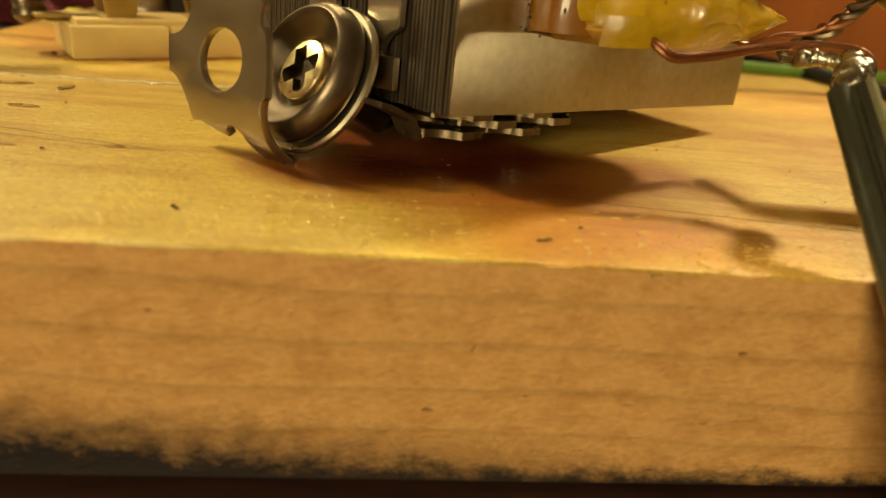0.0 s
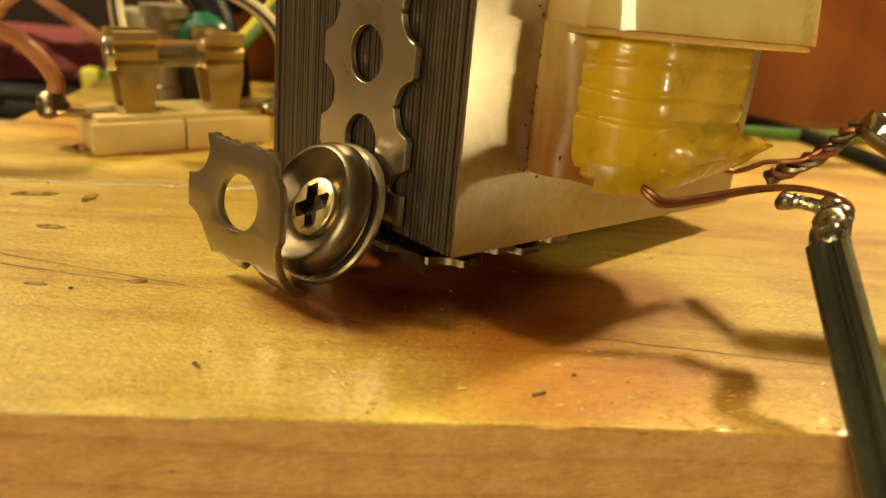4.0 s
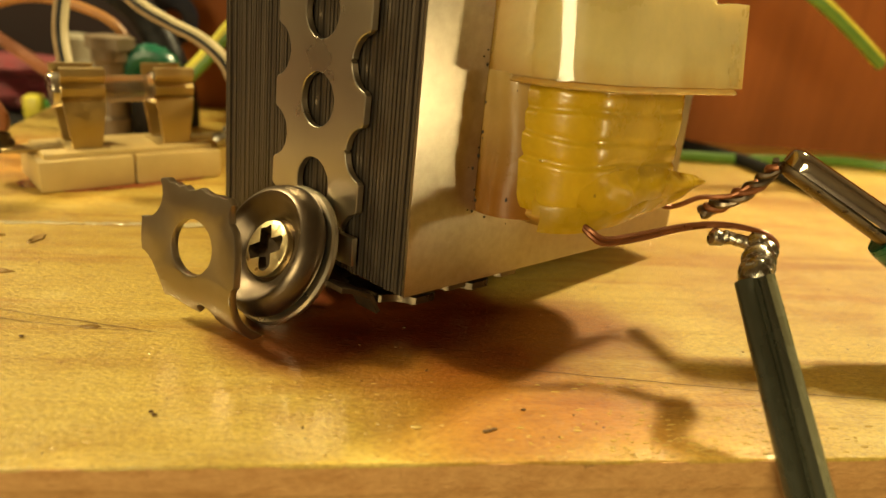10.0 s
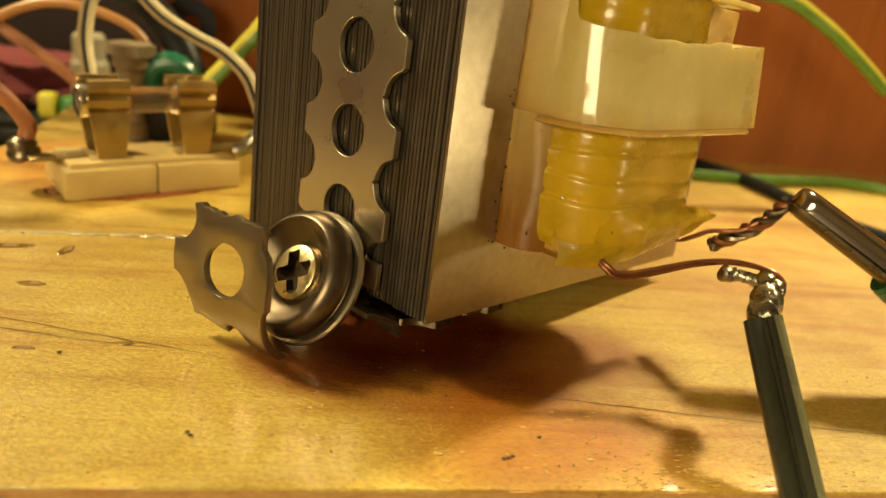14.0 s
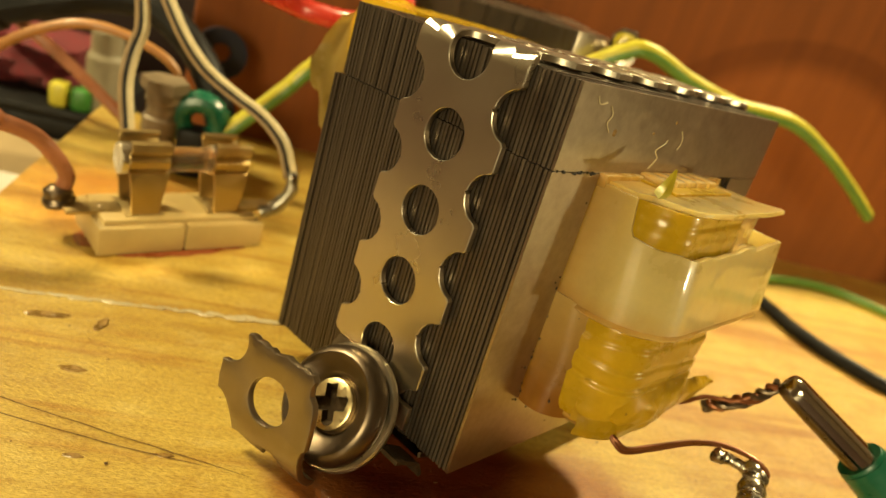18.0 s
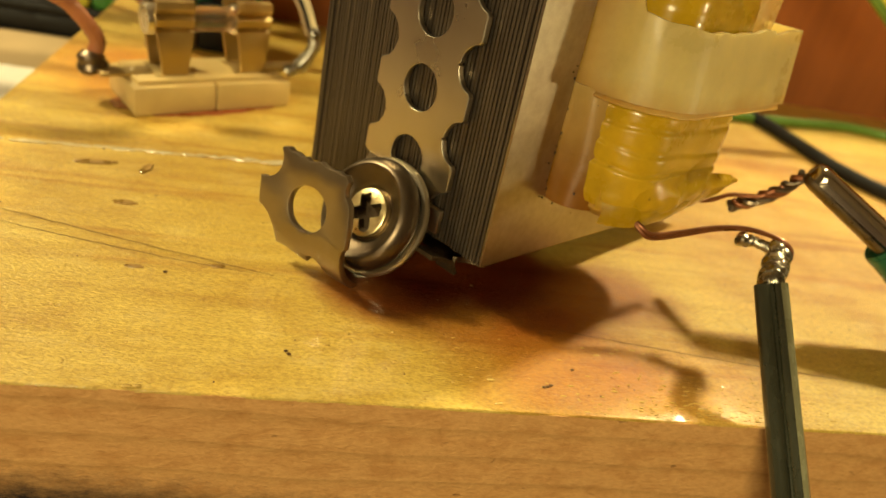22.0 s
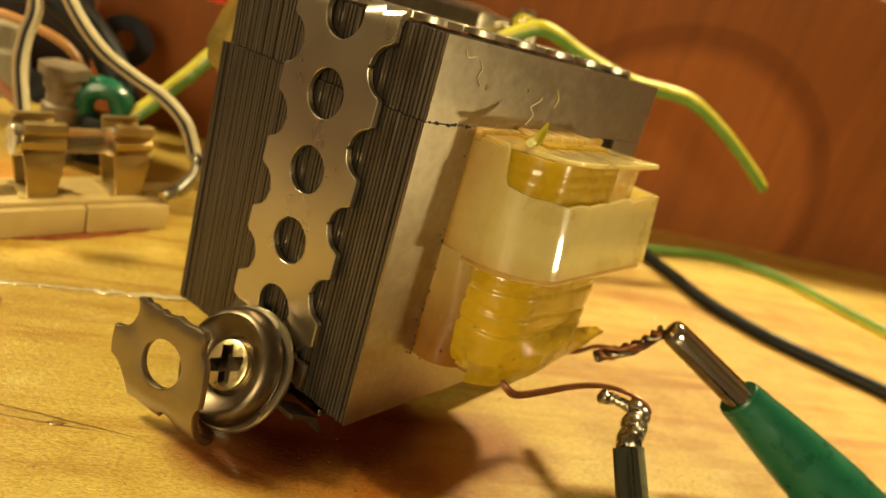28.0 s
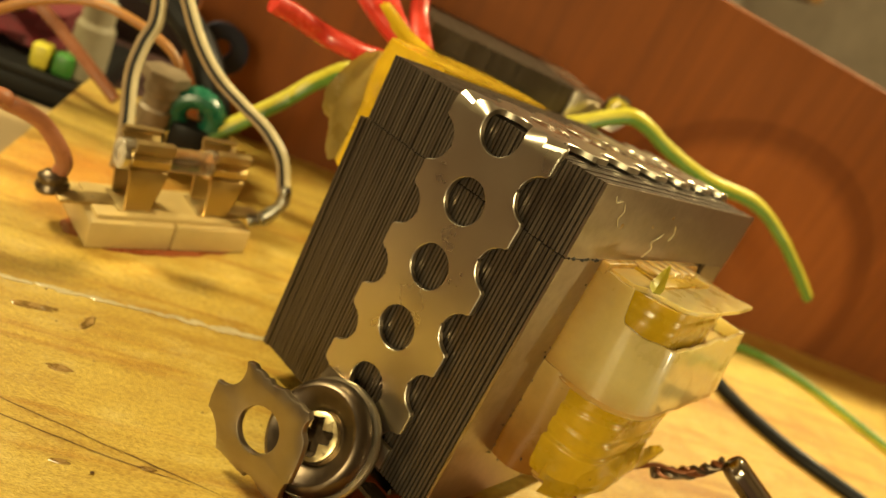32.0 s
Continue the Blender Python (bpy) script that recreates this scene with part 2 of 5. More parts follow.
def sawn_pine(name):
    """The board's front: thin dark growth lines that slope a little, torn fibre, pits, soot at the lower left."""
    m, t, b = nodes_of(name)
    where, sp = object_axis(t)
    wav = noise_node(t, 90, 3, 0.5, (0.25, 1, 1))
    q = math_node(t, "MULTIPLY_ADD", sp.outputs["X"], 0.022, sp.outputs["Z"])
    q = math_node(t, "MULTIPLY_ADD", wav.outputs["Fac"], 0.0045, q)
    f = math_node(t, "FRACT", math_node(t, "DIVIDE", q, 0.0038))
    tear = noise_node(t, 520, 5, 0.65, (0.55, 1, 1))
    f2 = math_node(t, "MULTIPLY_ADD", tear.outputs["Fac"], 0.10, f)
    col = ramp(t, f2, [(0.0, (0.59, 0.335, 0.12)), (0.12, (0.67, 0.375, 0.138)), (0.72, (0.67, 0.37, 0.135)), (0.93, (0.61, 0.34, 0.12)), (1.0, (0.56, 0.31, 0.108))]).outputs[0]
    col = mix(t, "MULTIPLY", 0.7, col, ramp(t, tear.outputs["Fac"], [(0.36, (0.77, 0.68, 0.56)), (0.54, (1, 1, 1))]).outputs[0])
    grain = noise_node(t, 2600, 3, 0.65, (0.5, 1, 1))
    col = mix(t, "MULTIPLY", 0.5, col, ramp(t, grain.outputs["Fac"], [(0.35, (0.76, 0.7, 0.62)), (0.6, (1, 1, 1))]).outputs[0])
    pit = noise_node(t, 700, 2, 0.5, (0.6, 1, 1))
    pits = ramp(t, pit.outputs["Fac"], [(0.70, (0, 0, 0)), (0.76, (1, 1, 1))]).outputs[0]
    col = mix(t, "MIX", math_node(t, "MULTIPLY", pits, 0.55), col, (0.22, 0.11, 0.04))
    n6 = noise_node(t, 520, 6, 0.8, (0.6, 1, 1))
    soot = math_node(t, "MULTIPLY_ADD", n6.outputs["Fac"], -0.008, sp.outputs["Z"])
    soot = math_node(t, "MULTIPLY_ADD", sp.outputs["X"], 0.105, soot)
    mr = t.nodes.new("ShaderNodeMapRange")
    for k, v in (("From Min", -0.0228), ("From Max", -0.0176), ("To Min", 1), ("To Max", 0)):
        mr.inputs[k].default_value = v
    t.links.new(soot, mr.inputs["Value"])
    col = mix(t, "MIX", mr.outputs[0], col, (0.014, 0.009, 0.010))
    # a thin darker band along the whole bottom
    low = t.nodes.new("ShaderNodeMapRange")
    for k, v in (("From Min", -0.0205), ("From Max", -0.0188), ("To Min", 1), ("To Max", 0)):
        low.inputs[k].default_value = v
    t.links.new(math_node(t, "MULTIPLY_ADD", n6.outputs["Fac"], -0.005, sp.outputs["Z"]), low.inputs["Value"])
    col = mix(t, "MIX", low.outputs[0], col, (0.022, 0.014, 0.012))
    t.links.new(col, b.inputs["Base Color"])
    b.inputs["Roughness"].default_value = 0.75
    b.inputs["Specular IOR Level"].default_value = 0.3
    h = mix(t, "MIX", 0.3, tear.outputs["Fac"], grain.outputs["Fac"])
    h = mix(t, "SUBTRACT", 0.4, h, pits)
    bump(t, b, h, 0.9, 0.0007)
    return m


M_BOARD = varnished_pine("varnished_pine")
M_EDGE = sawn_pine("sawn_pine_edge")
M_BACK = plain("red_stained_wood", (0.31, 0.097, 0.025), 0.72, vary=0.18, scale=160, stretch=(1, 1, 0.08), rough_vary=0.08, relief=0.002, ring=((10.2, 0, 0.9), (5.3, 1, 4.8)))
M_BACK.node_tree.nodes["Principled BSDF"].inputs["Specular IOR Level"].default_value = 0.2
M_TABLE = plain("dark_tabletop", (0.05, 0.022, 0.018), 0.5, vary=0.3, scale=300, stretch=(0.1, 1, 1))
M_STEEL = plain("lamination_face_steel", (0.43, 0.365, 0.275), 0.31, 1.0, vary=0.11, scale=900, rough_vary=0.03, relief=0.0012, spots=(420, 0.80, (0.10, 0.07, 0.045)))
M_LAM = plain("lamination_edge_steel", (0.136, 0.106, 0.078), 0.42, 0.75, vary=0.15, scale=500, stretch=(1, 1, 0.1), relief=0.002)
M_STRAP = plain("galvanised_strap", (0.58, 0.525, 0.42), 0.30, 1.0, vary=0.07, scale=60, rough_vary=0.06)
M_TAB = plain("satin_strap_end", (0.40, 0.335, 0.245), 0.33, 1.0, vary=0.10, scale=160, rough_vary=0.06, relief=0.0008)
M_HOLEBROWN = plain("hole_reflection_brown", (0.30, 0.11, 0.055), 0.5, 0.3, vary=0.3, scale=500, stretch=(1, 4, 1))
# darker copy of the strap: shade under washer and core is in its colour
M_DARKSTRAP = plain("dark_strap_steel", (0.20, 0.155, 0.10), 0.34, 1.0, vary=0.25, scale=300, relief=0.002)
M_WASH = plain("dull_nickel_washer", (0.165, 0.127, 0.090), 0.36, 1.0, vary=0.14, scale=300, relief=0.0008, rough_vary=0.07)
M_SCREW = plain("yellow_zinc_screw", (0.95, 0.75, 0.41), 0.36, 1.0, vary=0.14, scale=600, relief=0.003)
M_CRACK = plain("cracked_pine", (0.15, 0.075, 0.022), 0.7, vary=0.4, scale=900)
# dark colour holds the shade of recess, shank and lower lug
M_RECESS = plain("shade_dark_metal", (0.065, 0.042, 0.021), 0.45, 0.6, vary=0.4, scale=900)
M_DARK = plain("dark_recess", (0.03, 0.025, 0.02), 0.7, vary=0.3)
M_NYLON = plain("cream_nylon", (0.70, 0.485, 0.165), 0.34, vary=0.12, scale=140, sss=0.6, sss_r=0.45, coat=1.0, relief=0.002, spots=(420, 0.80, (0.16, 0.09, 0.03)))
M_TAPE = plain("yellow_polyester_tape", (0.57, 0.35, 0.010), 0.3, vary=0.25, scale=130, sss=0.22, sss_r=0.12, coat=0.45, relief=0.02, spots=(560, 0.77, (0.10, 0.05, 0.015)))
M_AMBER = plain("amber_bobbin_nylon", (0.47, 0.265, 0.045), 0.42, vary=0.35, scale=300, coat=0.25, relief=0.004, spots=(460, 0.70, (0.09, 0.045, 0.02)))
M_CHEEK = plain("milky_cheek_nylon", (0.44, 0.29, 0.085), 0.36, vary=0.15, scale=180, sss=0.1, sss_r=0.1, coat=0.6, relief=0.003, spots=(460, 0.74, (0.12, 0.06, 0.02)))


def amber_tinted(m, axis, z0, z1, tint):
    """An amber tint deepening along an axis with a ragged front."""
    t = m.node_tree
    b = t.nodes["Principled BSDF"]
    src = b.inputs["Base Color"].links[0].from_socket
    _, sp = object_axis(t)
    n = noise_node(t, 180, 4, 0.6)
    h = math_node(t, "MULTIPLY_ADD", math_node(t, "SUBTRACT", n.outputs["Fac"], 0.5), 0.4 * CM, sp.outputs[axis])
    mr = t.nodes.new("ShaderNodeMapRange")
    for k, v in (("From Min", z0 * CM), ("From Max", z1 * CM), ("To Min", 1), ("To Max", 0)):
        mr.inputs[k].default_value = v
    t.links.new(h, mr.inputs["Value"])
    t.links.new(mix(t, "MULTIPLY", mr.outputs[0], src, tint), b.inputs["Base Color"])


amber_tinted(M_CHEEK, "Z", 0.9, 2.1, (0.50, 0.30, 0.10))
# amber and shading towards the core face, both put into the nylon's colour
amber_tinted(M_NYLON, "Y", 0.05, -0.62, (0.62, 0.47, 0.24))
amber_tinted(M_NYLON, "Z", 1.86, 2.12, (0.84, 0.66, 0.42))
for M in (M_NYLON, M_TAPE, M_AMBER, M_CHEEK):
    M.node_tree.nodes["Principled BSDF"].inputs["Specular IOR Level"].default_value = 0.3
    M.node_tree.nodes["Principled BSDF"].inputs["Coat Roughness"].default_value = 0.05
M_COPPER = plain("enamelled_copper", (0.22, 0.075, 0.024), 0.36, 0.5, vary=0.25, scale=600)
M_SOLDER = plain("lumpy_solder", (0.44, 0.40, 0.32), 0.24, 1.0, vary=0.5, scale=760, relief=0.03)
M_BLACK = plain("black_pvc", (0.009, 0.0085, 0.008), 0.48, vary=0.3, scale=500, relief=0.003)
M_GREYPVC = plain("worn_black_lead", (0.026, 0.028, 0.017), 0.26, vary=0.3, scale=260, coat=0.8, relief=0.004, stretch=(1, 0.35, 0.35))
M_LEADRIB = plain("lead_rib_highlight", (0.17, 0.165, 0.095), 0.25, vary=0.15, scale=600, coat=0.8, stretch=(1, 0.4, 0.4))
M_GREEN = plain("green_vinyl_boot", (0.006, 0.11, 0.058), 0.33, vary=0.2, scale=300, relief=0.003, sss=0.1, sss_r=0.05)
M_CHROME = plain("plated_clip_steel", (0.52, 0.46, 0.37), 0.11, 1.0, vary=0.06, scale=200, rough_vary=0.03)
M_BASE = plain("cream_fuse_base_plastic", (0.53, 0.385, 0.15), 0.40, vary=0.12, scale=120, sss=0.1, sss_r=0.1)
M_CLIPB = plain("brassy_fuse_clip", (0.52, 0.39, 0.17), 0.42, 1.0, vary=0.06, scale=300)
M_WHITE = plain("cream_wire_insulation", (0.62, 0.53, 0.32), 0.4, vary=0.12, scale=300)
M_BROWNW = plain("brown_pink_wire_insulation", (0.36, 0.135, 0.06), 0.4, vary=0.15, scale=300)
M_ORANGE = plain("orange_brown_wire_insulation", (0.42, 0.19, 0.05), 0.4, vary=0.15, scale=300)
M_BLACK.node_tree.nodes["Principled BSDF"].inputs["Specular IOR Level"].default_value = 0.2
M_STRIPE = plain("black_wire_stripe", (0.006, 0.0055, 0.005), 0.65, vary=0.2, scale=300)
M_TINNED = plain("dull_tinned_strands", (0.36, 0.335, 0.28), 0.36, 1.0, vary=0.35, scale=420, relief=0.008)
M_POST = plain("tan_terminal_post", (0.20, 0.15, 0.09), 0.5, 0.2, vary=0.25, scale=200)
M_BOTTLE = plain("pale_bottle_plastic", (0.33, 0.29, 0.19), 0.5, vary=0.15, scale=100)
M_LOOSE = plain("pale_amber_tape", (0.46, 0.33, 0.085), 0.3, vary=0.2, scale=130, coat=0.5)
M_TAN = plain("tan_wire_insulation", (0.34, 0.235, 0.12), 0.4, vary=0.12, scale=300)
M_YEL = plain("yellow_wire_insulation", (0.62, 0.56, 0.05), 0.4, vary=0.12, scale=300)
M_GRN = plain("green_wire_insulation", (0.11, 0.23, 0.035), 0.4, vary=0.15, scale=300)
M_RED = plain("red_wire_insulation", (0.62, 0.045, 0.025), 0.32, vary=0.15, scale=300, coat=0.3)
M_GLASSY = plain("fuse_end_cap", (0.66, 0.60, 0.48), 0.2, 1.0, vary=0.1)
M_PLASTER = plain("room_plaster", (0.62, 0.52, 0.40), 0.85, vary=0.1, scale=20)
M_WIN = plain("fuse_glass_tube", (0.55, 0.42, 0.28), 0.08, vary=0.05)
M_WIN.node_tree.nodes["Principled BSDF"].inputs["Transmission Weight"].default_value = 0.9


def tone_by_object(m, lo, hi):
    """Alike pieces differ a little in tone."""
    t = m.node_tree
    b = t.nodes["Principled BSDF"]
    src = b.inputs["Base Color"].links[0].from_socket
    oi = t.nodes.new("ShaderNodeObjectInfo")
    t.links.new(mix(t, "MULTIPLY", 1.0, src, ramp(t, oi.outputs["Random"], [(0.0, (lo,) * 3), (1.0, (hi,) * 3)]).outputs[0]), b.inputs["Base Color"])


tone_by_object(M_LAM, 0.78, 1.0)
def wrinkled(m, scale, depth, stretch=(1, 1, 2.6)):
    """Creases in a clear outer film, which catch the light one by one."""
    t = m.node_tree
    n = noise_node(t, scale, 3, 0.55, stretch)
    folds = ramp(t, n.outputs["Fac"], [(0.40, (0, 0, 0)), (0.5, (1, 1, 1)), (0.60, (0, 0, 0))]).outputs[0]
    cb = t.nodes.new("ShaderNodeBump")
    cb.inputs["Strength"].default_value = 0.8
    cb.inputs["Distance"].default_value = depth * CM
    t.links.new(folds, cb.inputs["Height"])
    t.links.new(cb.outputs[0], t.nodes["Principled BSDF"].inputs["Coat Normal"])


wrinkled(M_TAPE, 160, 0.0035)
wrinkled(M_NYLON, 90, 0.003, (1, 1, 1))
wrinkled(M_AMBER, 200, 0.006, (1, 1, 1))

# ---- building helpers (lengths in centimetres) ----
def thing(name, m=None, label="", category="", group="", kind=""):
    ob = new(name)
    ob.empty_display_size = 0.005
    ob.matrix_world = m or Matrix()
    return tagged(ob, label, category, group, kind)


def at(x, y, z, rx=0, ry=0, rz=0):
    return pose(x * CM, y * CM, z * CM, rx, ry, rz)


def mesh_of(name, bm, material, smooth=30):
    me = bpy.data.meshes.new(name)
    bmesh.ops.scale(bm, vec=(CM, CM, CM), verts=bm.verts)
    bmesh.ops.recalc_face_normals(bm, faces=bm.faces)
    if smooth:
        for f in bm.faces:
            f.smooth = True
        for e in bm.edges:
            if len(e.link_faces) == 2 and e.calc_face_angle(0) > radians(smooth):
                e.smooth = False
    bm.to_mesh(me)
    bm.free()
    me.materials.append(material)
    return me


def part(name, bm, material, parent, label="", smooth=30):
    me = mesh_of(name, bm, material, smooth) if isinstance(bm, bmesh.types.BMesh) else bm
    ob = new(name, me)
    ob.parent = parent
    if label:
        ob["label"] = label
    return ob


def solid(name, bm, material, m=None, label="", category="", group="", kind="", smooth=30):
    ob = new(name, mesh_of(name, bm, material, smooth))
    ob.matrix_world = m or Matrix()
    return tagged(ob, label, category, group, kind)


def box(x0, x1, y0, y1, z0, z1, bevel=0.0, seg=2, bm=None):
    b = bmesh.new()
    bmesh.ops.create_cube(b, size=1)
    for v in b.verts:
        v.co = Vector(((x0 + x1) / 2 + v.co.x * (x1 - x0), (y0 + y1) / 2 + v.co.y * (y1 - y0), (z0 + z1) / 2 + v.co.z * (z1 - z0)))
    if bevel:
        bmesh.ops.bevel(b, geom=b.edges, offset=bevel, segments=seg, affect="EDGES", profile=0.5)
    return join(bm, b)


def join(bm, b):
    if bm is None:
        return b
    me = bpy.data.meshes.new("tmp")
    b.to_mesh(me)
    b.free()
    bm.from_mesh(me)
    bpy.data.meshes.remove(me)
    return bm


def moved(bm, m):
    bmesh.ops.transform(bm, matrix=m, verts=bm.verts)
    return bm


def prism(outline, lo, hi, axis=2, bevel=0.0):
    """A flat outline drawn out along an axis."""
    bm = bmesh.new()

    def put(a, b, h):
        return ((a, b, h), (a, h, b), (h, a, b))[2 - axis]

    low = [bm.verts.new(put(a, b, lo)) for a, b in outline]
    top = [bm.verts.new(put(a, b, hi)) for a, b in outline]
    n = len(outline)
    bm.faces.new(low)
    bm.faces.new(top)
    for i in range(n):
        bm.faces.new((low[i], low[(i + 1) % n], top[(i + 1) % n], top[i]))
    if bevel:
        bmesh.ops.bevel(bm, geom=bm.edges, offset=bevel, segments=1, affect="EDGES")
    return bm


def lathe(profile, seg=48, bm=None):
    """Radius and height pairs turned about z; a closed solid if both ends lie on the axis."""
    b = bmesh.new()
    rings = []
    for r, h in profile:
        if r < 1e-6:
            rings.append([b.verts.new((0, 0, h))])
        else:
            rings.append([b.verts.new((r * math.cos(2 * math.pi * i / seg), r * math.sin(2 * math.pi * i / seg), h)) for i in range(seg)])
    for p, q in zip(rings, rings[1:]):
        for i in range(seg):
            j = (i + 1) % seg
            if len(p) == 1 and len(q) == 1:
                continue
            if len(p) == 1:
                b.faces.new((p[0], q[i], q[j]))
            elif len(q) == 1:
                b.faces.new((p[i], p[j], q[0]))
            else:
                b.faces.new((p[i], p[j], q[j], q[i]))
    return join(bm, b)


def curve_points(points, steps=8):
    """A smooth line through the points (Catmull-Rom)."""
    p = [Vector(v) for v in points]
    p = [2 * p[0] - p[1]] + p + [2 * p[-1] - p[-2]]
    out = []
    for i in range(1, len(p) - 2):
        for k in range(steps):
            s = k / steps
            a, b, c, d = p[i - 1], p[i], p[i + 1], p[i + 2]
            out.append(0.5 * ((2 * b) + (c - a) * s + (2 * a - 5 * b + 4 * c - d) * s * s + (3 * b - a - 3 * c + d) * s**3))
    out.append(p[-2])
    return out


def tube(points, radius, seg=12, steps=8, caps=True, bm=None, section=None, wobble=0.0, twist=0.0):
    """A wire along a smooth line; radius may be a list along it; section scales the two half-axes."""
    b = bmesh.new()
    line = curve_points(points, steps) if steps > 1 else [Vector(v) for v in points]
    n = len(line)
    up = Vector((0, 0, 1)) if abs((line[1] - line[0]).normalized().z) < 0.9 else Vector((1, 0, 0))
    rings = []
    for i, c in enumerate(line):
        d = (line[min(i + 1, n - 1)] - line[max(i - 1, 0)]).normalized()
        side = d.cross(up).normalized()
        up = side.cross(d).normalized()
        s = i / (n - 1)
        if isinstance(radius, (int, float)):
            r = radius
        else:
            k = s * (len(radius) - 1)
            j = min(int(k), len(radius) - 2)
            r = radius[j] + (radius[j + 1] - radius[j]) * (k - j)
        r *= 1 + wobble * (noise.noise(c * 9) if wobble else 0)
        a, e = section or (1, 1)
        rings.append([b.verts.new(c + r * (a * math.cos(2 * math.pi * q / seg + twist * s) * side + e * math.sin(2 * math.pi * q / seg + twist * s) * up)) for q in range(seg)])
    for p, q in zip(rings, rings[1:]):
        for i in range(seg):
            b.faces.new((p[i], p[(i + 1) % seg], q[(i + 1) % seg], q[i]))
    if caps:
        b.faces.new(rings[0])
        b.faces.new(rings[-1])
    return join(bm, b)


# ---- the board and the shell of the room ----
def board_top():
    """The board's upper skin, slightly uneven, with rounded front arris."""
    b = bmesh.new()
    xs = [-6.25 + 26.25 * i / 260 for i in range(261)]
    lip = [(0.0, 0.034), (0.0, 0.022), (0.004, 0.011), (0.011, 0.004), (0.020, 0.001), (0.034, 0.0)]
    ys = lip + [(0.05 + 12.25 * (i / 60) ** 1.3, 0.0) for i in range(1, 61)]
    grid = []
    for y, drop in ys:
        row = []
        for x in xs:
            nick = 0.03 * max(0, noise.noise(Vector((x * 2.3, 0, 4))) - 0.15) + 0.012 * max(0, noise.noise(Vector((x * 9, 2, 4))) - 0.1) if y < 0.045 else 0
            row.append(b.verts.new((x, y + nick * 0.6, -drop - nick + 0.006 * noise.noise(Vector((x * 0.8, y * 1.5, 0))) - 0.006)))
        grid.append(row)
    for r, q in zip(grid, grid[1:]):
        for i in range(len(xs) - 1):
            b.faces.new((r[i], r[i + 1], q[i + 1], q[i]))
    return b


solid("tabletop_ground", box(-160, 160, -160, 160, -6, -1.86), M_TABLE, None, "dark reddish wooden tabletop under the pine board", "tabletop", kind="structure")
floor_ob = thing("floor_board", None, "thick pine board with golden varnished top and sawn edge", "board", kind="structure")
part("board_top", board_top(), M_BOARD, floor_ob, "golden varnished pine with reddish flux stains and painted shade")
part("board_edge", box(-6.25, 20, 0.001, 12.28, -1.8, -0.03), M_EDGE, floor_ob, "rough sawn pine edge, sooty at the lower left, darker along the bottom")
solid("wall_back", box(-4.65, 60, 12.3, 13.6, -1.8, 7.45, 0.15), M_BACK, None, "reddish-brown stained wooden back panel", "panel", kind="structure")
solid("wall_north", box(-160, 160, 160, 165, -6, 170), M_PLASTER, None, "plain warm plaster wall", "wall", kind="structure")
solid("wall_south", box(-160, 160, -165, -160, -6, 170), M_PLASTER, None, "plain warm plaster wall", "wall", kind="structure")
solid("wall_east", box(160, 165, -160, 160, -6, 170), M_PLASTER, None, "plain warm plaster wall", "wall", kind="structure")
solid("wall_west", box(-165, -160, -160, 160, -6, 170), M_PLASTER, None, "plain warm plaster wall", "wall", kind="structure")
solid("ceiling", box(-165, 165, -165, 165, 170, 175), M_PLASTER, None, "plain warm plaster ceiling", "ceiling", kind="structure")

# ---- the transformer: laminated core ----
CORE = at(0.016, 1.596, 0.595, -2.74, 2.42, 35.69)
CW, CD, CH, CI = 4.74, 3.10, 4.01, 0.79


def sheet_e(CW):
    a, h = CI * CW / 4.74, CH - CI - 0.006
    o = [(0, -0.06), (CW, -0.06), (CW, h), (CW - a, h), (CW - a, a), (CW / 2 + a, a), (CW / 2 + a, h), (CW / 2 - a, h), (CW / 2 - a, a), (a, a), (a, h), (0, h)]
    return prism(o, 0, 0.034, axis=1)


def sheet_i(CW):
    return prism([(0, CH - CI), (CW, CH - CI), (CW, CH), (0, CH)], 0, 0.034, axis=1)


def transformer(m, label, width=CW):
    t = thing("transformer", m, label, "transformer")
    me_e, me_i = mesh_of("core_sheet", sheet_e(width), M_LAM, 0), mesh_of("yoke_sheet", sheet_i(width), M_LAM, 0)
    n = 62
    rng = random.Random(5)
    fe, fi = mesh_of("core_sheet", sheet_e(width), M_STEEL, 0), mesh_of("yoke_sheet", sheet_i(width), M_STEEL, 0)
    for k in range(n):
        outer = k == 0
        e = part("core_sheet", fe if outer else me_e, None, t)
        i = part("yoke_sheet", fi if outer else me_i, None, t)
        du, dw = rng.uniform(-0.006, 0.006), rng.uniform(-0.005, 0.005)
        e.location = Vector((du, k * 0.05, dw)) * CM
        i.location = Vector((du + 0.012 + rng.uniform(-0.006, 0.006), k * 0.05, dw + 0.004)) * CM
    for k in (n, n + 1):
        e = part("core_sheet", me_e, None, t)
        e.location = Vector((-0.02, k * 0.05, -0.01)) * CM
    return t


trafo = transformer(CORE, "small laminated steel transformer with yellow taped coil")

